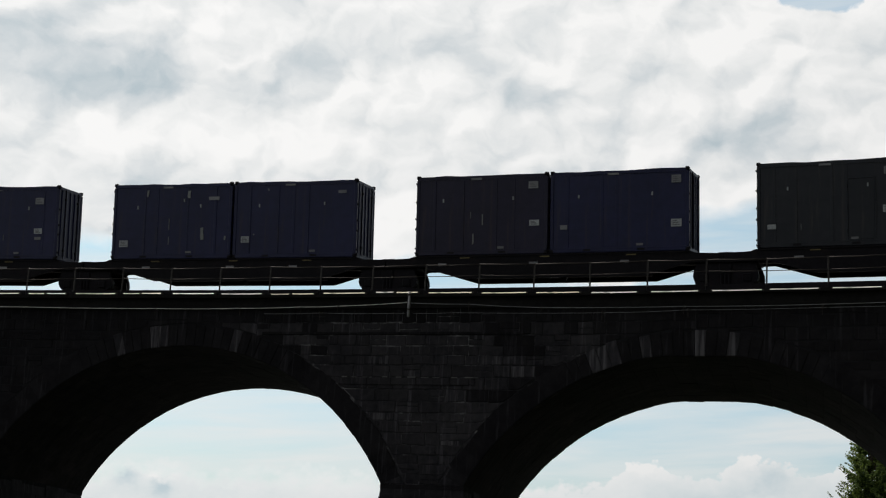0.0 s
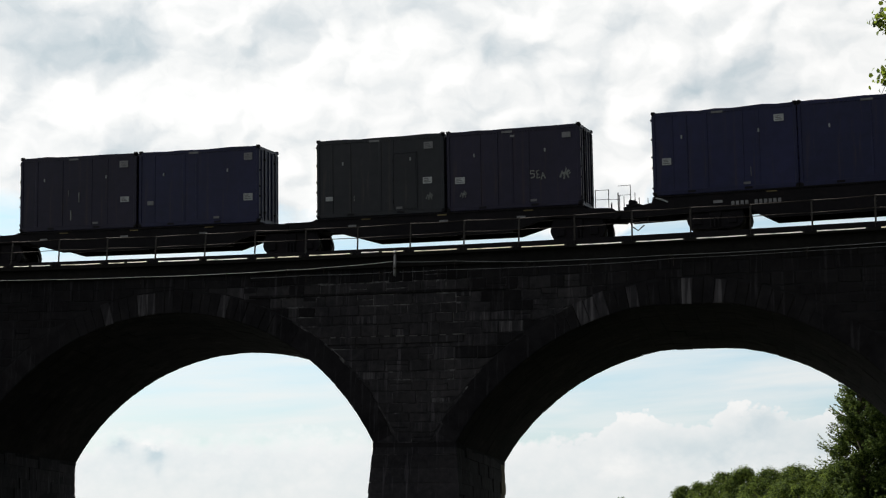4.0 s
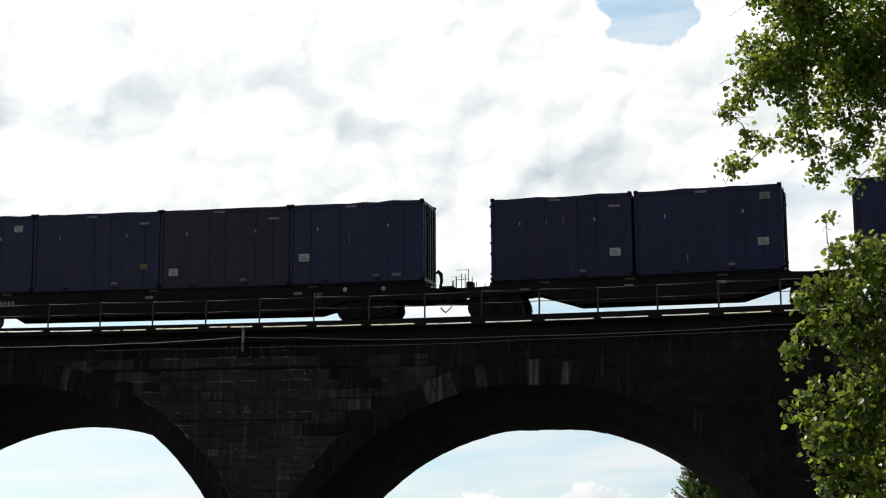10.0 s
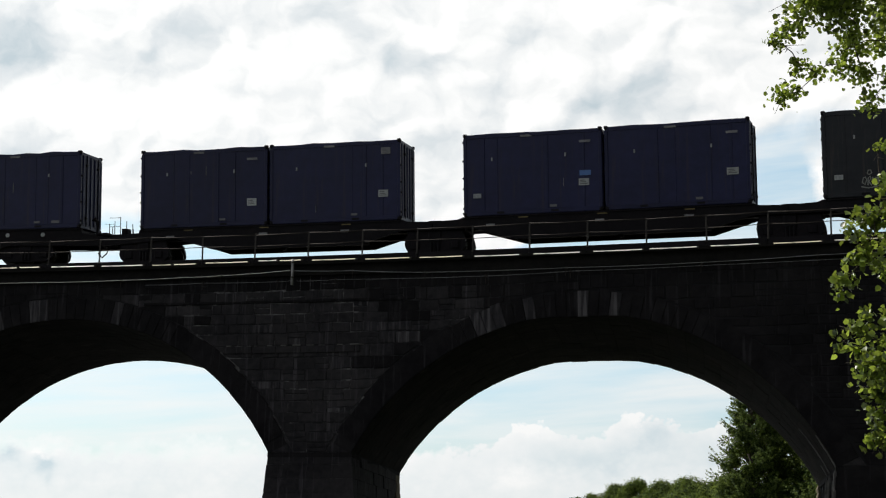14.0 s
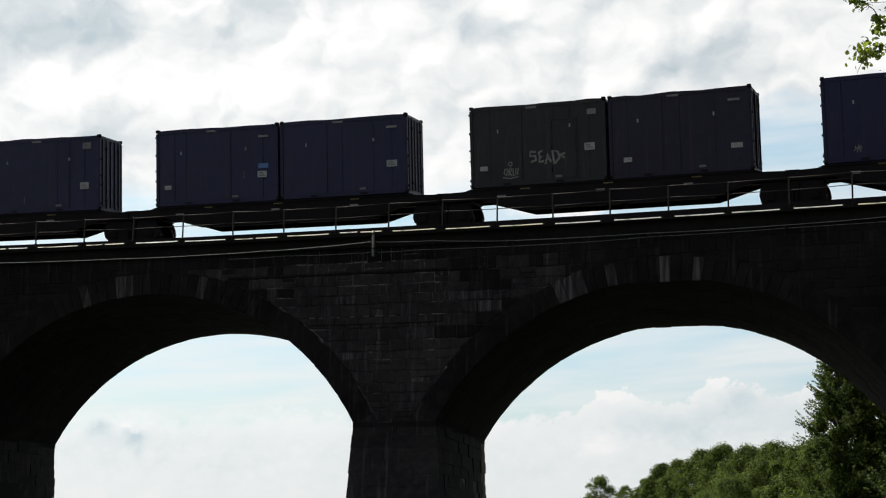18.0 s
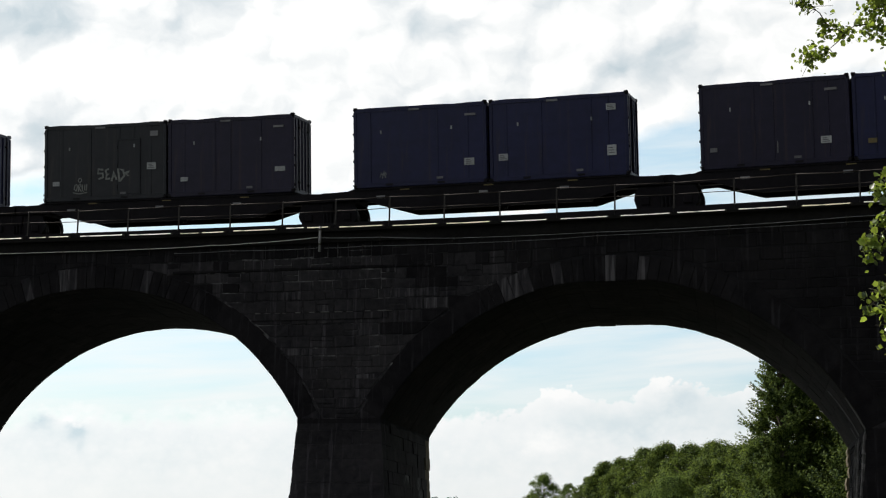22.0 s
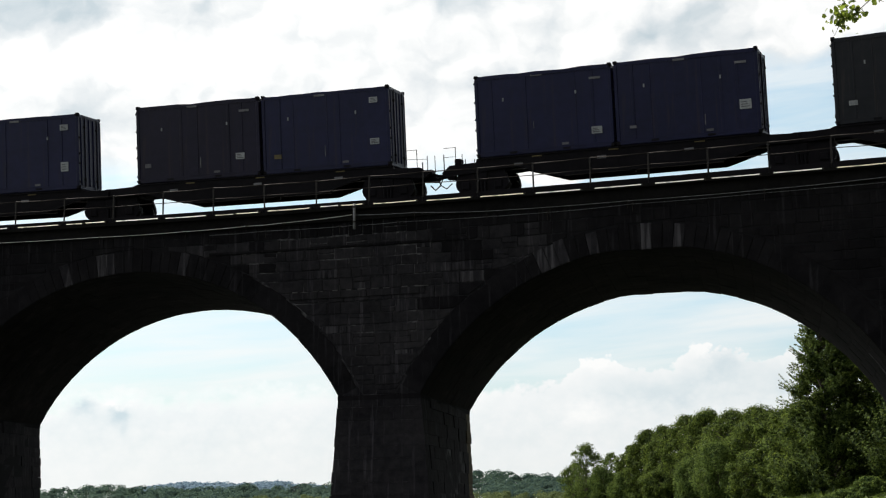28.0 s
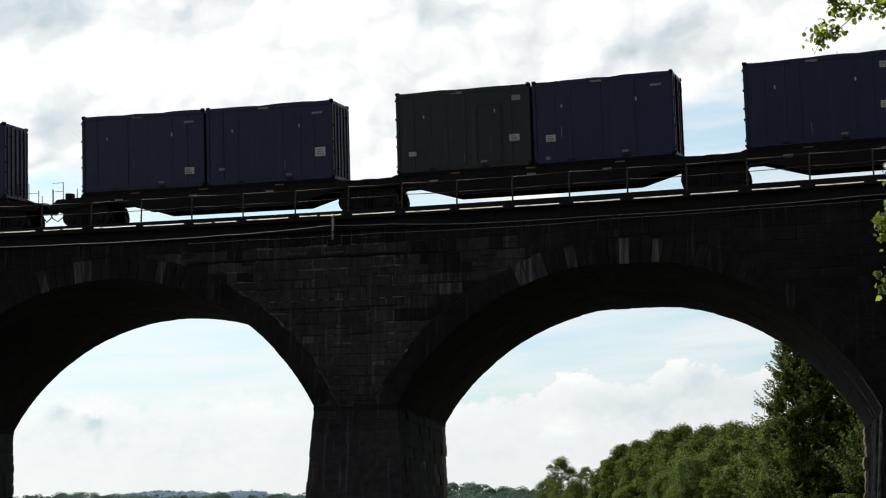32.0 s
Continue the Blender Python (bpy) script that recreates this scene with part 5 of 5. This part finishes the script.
def leafy_belt(name, label, rows, r0, r1, mat, crowns, per, size, wide, seed, fall=0.75):
    """A far slope of woods: rounded crowns of many leaves, row behind row. rows: heading and the height of the top line, both in degrees."""
    rng = np.random.default_rng(seed)
    pts, out = [], []
    for _ in range(crowns):
        az, f = rng.uniform(rows[0][0], rows[-1][0]), rng.random()
        r = r1 + (r0 - r1) * f
        w = wide * rng.uniform(0.6, 1.25)
        top = (EYE.z + r * math.tan(radians(float(np.interp(az, [q[0] for q in rows], [q[1] for q in rows]))))) * (1 - fall * f) * (1.0 - 0.16 * rng.random() ** 2)
        p = rng.normal(size=(per, 3))
        p /= np.linalg.norm(p, axis=1)[:, None]
        p[:, 2] = np.where(p[:, 2] < -0.3, -p[:, 2], p[:, 2])
        out.append(p)
        lobes = 1 + 0.16 * np.sin(5 * p[:, 0] + az * 9) * np.sin(4 * p[:, 1] + r) + 0.08 * rng.random(per)
        x, y = polar(az, r)
        pts.append(p * np.array([w, w, w * 0.85]) * lobes[:, None] + np.array([x, y, max(w * 0.4, top - w * 0.85)]))
    p = np.concatenate(pts)
    ob = piece(name, leaf_mesh(name, p, rng.uniform(0.6, 1.4, len(p)) * size, mat, seed, "quad", 0.6, np.concatenate(out)))
    return tagged(ob, label, "woods", kind="stuff")


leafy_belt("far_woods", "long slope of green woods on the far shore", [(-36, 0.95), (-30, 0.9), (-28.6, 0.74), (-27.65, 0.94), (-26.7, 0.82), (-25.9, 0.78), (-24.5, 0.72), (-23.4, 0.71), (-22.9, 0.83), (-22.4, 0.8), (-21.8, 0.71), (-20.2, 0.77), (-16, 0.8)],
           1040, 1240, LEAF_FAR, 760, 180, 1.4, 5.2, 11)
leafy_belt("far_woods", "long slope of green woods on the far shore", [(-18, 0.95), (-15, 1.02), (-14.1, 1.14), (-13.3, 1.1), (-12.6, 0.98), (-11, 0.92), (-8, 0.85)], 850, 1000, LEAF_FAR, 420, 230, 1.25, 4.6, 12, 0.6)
leafy_belt("far_scrub", "pale scrub along the far water line", [(-36, 0.2), (-25, 0.22), (-22, 0.36), (-18, 0.34), (-12, 0.36), (-8, 0.34)], 770, 840, LEAF_SCRUB, 260, 120, 0.9, 3.0, 13, 0.5)
leafy_belt("far_hill", "wooded hill beyond the river, its leaves tinted with painted haze", [(-27, 0.6), (-25.6, 0.78), (-24.9, 0.88), (-23.6, 0.84), (-22.6, 0.8), (-22, 0.85), (-21.2, 0.88), (-21.0, 0.75), (-19, 0.65)], 2600, 2900, LEAF_HAZE, 520, 150, 4.6, 12, 14, 0.2)
leafy_belt("bank_woods", "deep green woods along the near bank", [(1, 4.5), (10, 5.0), (20, 4.6), (45, 5.0)], 190, 330, LEAF_DARK, 150, 300, 0.9, 5.5, 16)


def near_woods():
    """Unseen woods added behind and beside the standpoint to block sky light."""
    rng = np.random.default_rng(21)
    n = 26000
    az = rng.uniform(62, 305, n)
    r = rng.uniform(13, 42, n)
    z = 22 * rng.random(n) ** 0.8
    p = np.stack([EYE.x + r * np.sin(np.radians(az)), EYE.y + r * np.cos(np.radians(az)), z], 1)
    ob = piece("unseen_woods", leaf_mesh("unseen_woods", p, rng.uniform(0.6, 1.3, n) * 1.0, LEAF_DARK, 22, "quad"))
    tagged(ob, "dense green woods added out of view to block sky light", "woods", kind="stuff")


near_woods()


# the broad-leaved tree close to the standpoint, its boughs hanging into view
def near_tree():
    rng = np.random.default_rng(31)
    rnd = random.Random(31)
    bx, by = 33.2, -41.5
    t = thing("broadleaf_tree", "broad-leaved green tree with sunlit lobed leaves hanging low", "tree", m=Matrix.Translation((bx, by, 0.0)))
    b = Build()
    b.tube([(0, 0, -0.2), (0.1, 0, 3), (-0.1, 0.1, 7), (0.1, 0, 12), (0, 0, 16)], [0.34, 0.28, 0.22, 0.13, 0.05], 12)
    # boughs as seen from the standpoint: heading, tilt, radius of their leafage in metres
    dense = [(1.40, 10.01, 0.32), (2.25, 11.10, 0.41), (1.95, 8.47, 0.36), (2.71, 12.29, 0.36), (3.35, 13.07, 0.36), (4.08, 13.64, 0.32), (3.65, 10.84, 0.68), (3.29, 7.22, 0.63), (2.11, 7.45, 0.32), (2.47, 6.43, 0.32), (3.13, 5.61, 0.45), (2.62, 4.42, 0.23), (3.16, 4.11, 0.18), (4.34, 8.39, 0.81), (4.71, 11.99, 0.77), (5.18, 13.38, 0.45), (5.61, 10.14, 0.99), (4.80, 5.57, 0.81), (4.31, 3.60, 0.41), (3.92, 2.62, 0.23), (5.04, 2.60, 0.54), (6.23, 7.12, 0.99), (6.52, 12.49, 0.72), (6.24, 3.57, 0.81), (6.75, 9.49, 1.08), (6.42, 14.30, 0.41), (6.89, 15.46, 0.45), (8.54, 10.39, 1.35), (8.19, 4.50, 1.35), (8.98, 14.31, 1.08), (9.31, 7.40, 1.35), (1.18, 7.88, 0.16), (1.67, 11.73, 0.18), (3.62, 1.24, 0.54), (6.31, 1.23, 0.90)]
    thin = [(-0.48, 18.72, 0.20), (0.17, 19.29, 0.27), (0.33, 17.67, 0.16), (-0.44, 16.80, 0.20), (0.09, 16.87, 0.11), (1.34, 19.42, 0.32), (1.69, 17.80, 0.23), (0.85, 17.54, 0.14), (2.51, 17.45, 0.25), (3.39, 18.49, 0.32), (2.38, 19.16, 0.27), (2.78, 16.43, 0.20), (3.73, 17.07, 0.32), (4.39, 17.83, 0.36), (4.85, 18.98, 0.45), (5.14, 16.58, 0.27), (3.89, 15.96, 0.14), (5.80, 17.52, 0.41), (5.92, 16.12, 0.27), (5.66, 15.05, 0.16), (6.64, 18.24, 0.54), (6.96, 16.84, 0.45), (4.10, 20.42, 0.63), (0.96, 20.64, 0.54), (6.58, 20.60, 0.81), (8.48, 18.86, 0.81), (8.74, 16.68, 0.72), (2.93, 14.75, 0.09), (1.9, 21.6, 0.45), (3.0, 22.4, 0.6), (5.2, 21.9, 0.8), (7.4, 22.6, 0.9), (4.2, 24.0, 0.8), (1.2, 23.2, 0.5), (6.2, 24.4, 0.9), (8.6, 24.2, 0.9), (2.6, 25.4, 0.7), (0.6, 20.3, 0.35), (1.6, 20.2, 0.5), (2.6, 20.4, 0.5), (3.4, 19.4, 0.4), (4.6, 20.0, 0.5), (5.8, 19.4, 0.5), (2.2, 18.4, 0.3), (3.2, 21.4, 0.5), (2.0, 22.6, 0.5), (5.0, 21.0, 0.6), (6.9, 19.8, 0.6)]
    # unseen leafage added above, to shade the hanging boughs
    thin += [(-2.5 + 1.9 * (i % 7), 27.5 + 3.6 * (i // 7), 1.15) for i in range(21)]
    a, e = radians(SUN_AZ), radians(SUN_EL)
    to_sun = Vector((sin(a) * cos(e), cos(a) * cos(e), sin(e)))
    # more unseen clumps, set towards the sun so that the upper boughs fall in shade
    over = []
    for az, el, w in thin:
        if el < 22 and az < 4.2:
            q = 25.2 * Vector((sin(radians(az)) * cos(radians(el)), cos(radians(az)) * cos(radians(el)), sin(radians(el)))) + to_sun * rnd.uniform(9.0, 11.5)
            over.append((math.degrees(atan2(q.x, q.y)), math.degrees(asin(q.z / q.length)), 1.0))
    thin += [q for q in over if q[1] > 26]
    dense = [(az + 0.14, el, w * 0.85) if az < 2.4 else (az, el, w) for az, el, w in dense]
    pts, sizes, tips = [], [], []
    for az, el, w, full in sorted([q + (True,) for q in dense] + [q + (False,) for q in thin], key=lambda q: -q[0]):
        a, e, r = radians(az), radians(el), 25.0 + 0.25 * max(0, az) + rnd.uniform(-0.4, 0.4)
        tip = EYE + r * Vector((sin(a) * cos(e), cos(a) * cos(e), sin(e))) - Vector((bx, by, 0))
        # each bough leaves the nearest one that stands further in
        inner = [q for q in tips if math.hypot(q.x, q.y) < math.hypot(tip.x, tip.y) - 0.15]
        root = min(inner, key=lambda q: (q - tip).length) if inner else Vector((0, 0, max(1.5, tip.z - 1.5)))
        mid = (root + tip) / 2 + Vector((rnd.uniform(-0.1, 0.1), rnd.uniform(-0.1, 0.1), 0.06 * (tip - root).length))
        b.tube([root, mid, tip], [0.014, 0.009, 0.004], 6)
        tips.append(tip)
        for _ in range(6):
            q = mid.lerp(tip, rnd.uniform(0.3, 1.0))
            b.tube([q, q + Vector((rnd.gauss(0, w * 0.6), rnd.gauss(0, w * 0.6), rnd.gauss(-0.05, w * 0.5)))], [0.006, 0.003], 5)
        n = int((310 if full else 640) * (w / 0.5) ** 2) + 10
        m = max(5, int(n / 9))
        heads = rng.normal(size=(m, 3))
        heads *= (rng.random(m) ** 0.45 * 0.88 * w / np.linalg.norm(heads, axis=1))[:, None]
        heads[:, 1] *= 0.45 if full else 1.0
        p = heads[rng.integers(0, m, n)] + rng.normal(size=(n, 3)) * (0.06 + 0.05 * w)
        pts.append(p + np.array(tip))
        sizes.append(rng.uniform(0.055, 0.13, n) * (1.0 if full else 0.74))
    b.part("trunk", BARK, t, "brown trunk with spreading boughs", smooth=True)
    piece("crown", leaf_mesh("crown", np.concatenate(pts), np.concatenate(sizes), LEAF, 33, "leaf", 0.1), t, "sunlit yellow-green lobed leaves")


near_tree()


# ---------------------------------------------------------------- far small things
def shore_things():
    rnd = random.Random(8)
    for i in range(16):
        az = rnd.uniform(-9, -4.5) if i < 9 else rnd.uniform(-29, -13)
        r = rnd.uniform(150, 230) if i < 9 else rnd.uniform(560, 760)
        x, y = polar(az, r)
        s = rnd.uniform(0.5, 1.3) * (1 if i < 9 else 3)
        bm = bmesh.new()
        bmesh.ops.create_icosphere(bm, subdivisions=2, radius=s)
        for v in bm.verts:
            v.co *= 1 + 0.3 * noise.noise(v.co * 1.3 / s + Vector((i, 0, 0)))
            v.co.z *= 0.3
        me = bpy.data.meshes.new("river_rock")
        bm.to_mesh(me)
        bm.free()
        me.materials.append(ROCK)
        tagged(piece("river_rock", me, None, "", Matrix.Translation((x, y, 0.08))), "low pale rock in the shallow river", "rock", "rocks in the river")
    # a pale building among the far trees
    x, y = polar(-20.78, 1205)
    h = thing("far_house", "small pale house among the far trees", "house", m=Matrix.Translation((x, y, 13.4)) @ pose(0, 0, 0, 0, 0, 20))
    Build().box(-4, 4, -3, 3, -13, 0.6).part("wall", HOUSE, h)
    Build().prism([(-4.4, 0.55), (4.4, 0.55), (0, 1.9)], -3.4, 3.4).part("roof", ROCK, h)
    for k in range(3):
        Build().box(-3.0 + 2.4 * k, -2.0 + 2.4 * k, -3.08, -2.9, -1.2, 0.0).part("window", FRAME, h)


def bank_grass():
    """Long sunlit grass on the bank beyond the bridge."""
    rng = np.random.default_rng(51)
    n = 14000
    az, r = rng.uniform(-5.2, 3.0, n), rng.uniform(88, 175, n)
    x, y = EYE.x + r * np.sin(np.radians(az)), EYE.y + r * np.cos(np.radians(az))
    z = np.array([ground_height(a, b) for a, b in zip(x, y)])
    keep = z > 0.15
    pts = np.stack([x, y, z + 0.1 + 0.25 * rng.random(n)], 1)[keep]
    ob = piece("bank_grass", leaf_mesh("bank_grass", pts, rng.uniform(0.35, 0.8, len(pts)), GRASS, 52, "quad", 0.1))
    tagged(ob, "long bright green grass on the river bank", "grass", kind="stuff")


bank_grass()
shore_things()


# ---------------------------------------------------------------- facing stones of the bridge
def stone_verts(quad, d0, d1, g=0.012):
    """A block on the face: quad of (s, z) corners from lower left round, between depths d0 and d1, its front edges eased."""
    cx = sum(q[0] for q in quad) / 4
    cz = sum(q[1] for q in quad) / 4
    def shrink(k):
        out = []
        for s, z in quad:
            ds, dz = s - cx, z - cz
            out.append((cx + ds - math.copysign(min(k, abs(ds) * 0.5), ds), cz + dz - math.copysign(min(k, abs(dz) * 0.5), dz)))
        return out
    rings = [(shrink(g), d1), (shrink(g), d0 + 0.02), (shrink(g + 0.03), d0)]
    v = [skewed(s, d, z) for q, d in rings for s, z in q]
    f = [(8, 9, 10, 11)] + [(r * 4 + k, r * 4 + (k + 1) % 4, r * 4 + 4 + (k + 1) % 4, r * 4 + 4 + k) for r in (0, 1) for k in range(4)]
    return v, f


def make_facing():
    rnd = random.Random(77)
    ring_h = 0.98
    rest, dark_rest = Build(), Build()
    count = 0
    for k in BAYS:
        c = FIRST + PITCH * k
        RAD, ZC = arc(k)
        left, right = asin(reach(k, -1) / RAD), asin(reach(k, 1) / RAD)
        shown = k in (0, 1)
        n = 56
        for i in range(n):
            a0, a1 = -left + (left + right) * i / n, -left + (left + right) * (i + 1) / n
            top = RAD + ring_h + rnd.uniform(-0.06, 0.1)
            r0, r1 = soffit(k, RAD, a0), soffit(k, RAD, a1)
            q = [(c + r0 * sin(a0), ZC + r0 * cos(a0)), (c + r1 * sin(a1), ZC + r1 * cos(a1)), (c + top * sin(a1), ZC + top * cos(a1)), (c + top * sin(a0), ZC + top * cos(a0))]
            v, f = stone_verts(q, DF - rnd.uniform(0.03, 0.055), DF + 0.5, 0.007)
            if shown:
                mid = c + RAD * sin((a0 + a1) / 2)
                pale = (14.2 < mid < 15.5) or (16.4 < mid < 16.9) or (18.9 < mid < 20.6 and rnd.random() < 0.75) or (k == 0 and rnd.random() < 0.2 and -9 < mid < -2)
                piece("voussoir", mesh("voussoir", v, f, STONE_PALE if pale else STONE_DARK), bridge, "limestained pale voussoir" if pale else "")
            else:
                dark_rest.add(v, f)
        # skewback stones where the rings spring
        for sg in (-1, 1):
            lo, o, ang = springing(k if sg > 0 else k - 1) + 0.06, RAD + ring_h, right if sg > 0 else left
            p0, p2 = (c + sg * RAD * sin(ang), lo), (c + sg * o * sin(ang), ZC + o * cos(ang))
            q = [p0, (c + sg * half_width(k, lo, ring_h + 0.06), lo), p2, ((p0[0] + p2[0]) / 2, (p0[1] + p2[1]) / 2)]
            v, f = stone_verts(q, DF - 0.03, DF + 0.3, 0.004)
            piece("skewback", mesh("skewback", v, f if sg > 0 else [g[::-1] for g in f], STONE), bridge)
        # coursed stones between the rings and over the piers
        z = springing(k) + 0.06
        while z < TOP - 0.1:
            z1 = min(TOP, z + rnd.uniform(0.36, 0.56))
            if TOP - z1 < 0.25:
                z1 = TOP
            m = ring_h + 0.06
            row = []
            for kk, cc, sg in ((k, c, 1), (k + 1, c + PITCH, -1)):
                # stones that ride on the back of the ring
                near, far = half_width(kk, z1, m), half_width(kk, z, m)
                r_, zc_ = arc(kk)
                n = int((far - near) / 0.8) if far - near > 0.9 else 0
                for j in range(n):
                    e = [near + (far - near) * q / n for q in (j, j + 1)]
                    zb = [min(z1 - 0.025, zc_ + sqrt(max(0.0, (r_ + m) ** 2 - q * q))) for q in e]
                    q = [(cc + sg * e[0], zb[0]), (cc + sg * e[1], zb[1]), (cc + sg * e[1], z1), (cc + sg * e[0], z1)]
                    row.append(q if sg > 0 else [q[1], q[0], q[3], q[2]])
                row.append((far, far if n else near))
            (l0, l1), (r0, r1) = [q for q in row if len(q) == 2]
            row = [q for q in row if len(q) == 4]
            l0, l1, r0, r1 = c + l0, c + l1, c + PITCH - r0, c + PITCH - r1
            s, first = l0, True
            while s < r0 - 0.05:
                t = s + rnd.uniform(0.45, 1.15)
                last = t > r0 - 0.4
                t = r0 if last else t
                row.append([(s, z), (t, z), (r1 if last else t, z1), (l1 if first else s, z1)])
                s, first = t, False
            uneven = []
            for q in row:
                q = [(x, y + rnd.uniform(-0.035, 0.035) * (1 if abs(q[2][1] - q[1][1]) > 0.3 else 0)) for x, y in q]
                if rnd.random() < 0.22 and q[2][1] - q[1][1] > 0.4 and q[1][0] - q[0][0] > 0.6:
                    cut = rnd.uniform(0.4, 0.6)
                    lo = [(a[0] + (b[0] - a[0]) * cut, a[1] + (b[1] - a[1]) * cut) for a, b in ((q[0], q[3]), (q[1], q[2]))]
                    uneven += [[q[0], q[1], lo[1], lo[0]], [lo[0], lo[1], q[2], q[3]]]
                else:
                    uneven.append(q)
            for q in uneven:
                v, f = stone_verts(q, DF - rnd.uniform(0.004, 0.04), DF + 0.15, rnd.uniform(0.006, 0.02))
                mid = (q[0][0] + q[1][0]) / 2
                # darker copy in the top courses, and more often away from the middle pier
                darker = z > 12.95 or rnd.random() < abs(mid - 5.5) / 9 - 0.3
                if -3 < mid < 16 and count < 300:
                    pale = (rnd.random() < 0.05 and z < 12.6) or (7.5 < mid < 9.0 and 9.6 < z < 10.5)
                    piece("facing_stone", mesh("facing_stone", v, f, STONE_DARK if darker and not pale else STONE_PALE if pale else STONE), bridge, "limestained pale stone" if pale else "")
                    count += 1
                else:
                    (dark_rest if darker else rest).add(v, f)
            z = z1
    for b, mt in ((rest, STONE), (dark_rest, STONE_DARK)):
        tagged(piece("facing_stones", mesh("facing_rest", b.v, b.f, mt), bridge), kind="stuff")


make_facing()


def make_ledge():
    """A projecting course over the middle pier, its top edge limy, and a thinner one below the cornice."""
    rnd = random.Random(19)
    for s0, s1, z0, z1, proud, mt, tops in ((2.7, 9.1, 10.66, 10.99, 0.075, STONE, True), (-1.2, 11.2, 12.9, 13.04, 0.045, STONE_DARK, False)):
        s = s0
        while s < s1 - 0.2:
            t = min(s1, s + rnd.uniform(0.9, 1.6))
            v, f = stone_verts([(s, z0), (t, z0), (t, z1 + rnd.uniform(-0.02, 0.02)), (s, z1)], DF - proud - rnd.uniform(0.0, 0.03), DF + 0.1, 0.006)
            piece("ledge_stone", mesh("ledge_stone", v, f, mt), bridge)
            if tops:
                q = s + rnd.uniform(0.05, 0.3)
                while q < t - 0.15:
                    w = rnd.uniform(0.12, 0.4)
                    Build().box(0, w, -0.05, 0.08, 0.0, rnd.uniform(0.015, 0.05), 0.006).part("lime_run", LIME, bridge, "pale crust of lime on a ledge", m=at_edge(q, DF - proud + 0.03, z1))
                    q += w + rnd.uniform(0.1, 0.8)
            s = t


make_ledge()


def motions():
    """The train rolls along the curved line."""
    ts = [k[0] for k in ROLL]
    for ob, at, length, lift in MOVING:
        walk(ob, [(t, train_pose(at - draw_u(t), length, lift)) for t in ts])
    steps = [i / 10 for i in range(321)]
    turns = [-draw_u(t) / 0.48 for t in steps]
    for ob, x in ROLLING:
        walk(ob, [(t, Matrix.Translation((x, 0, -1.24)) @ Matrix.Rotation(a, 4, "Y")) for t, a in zip(steps, turns)])


motions()
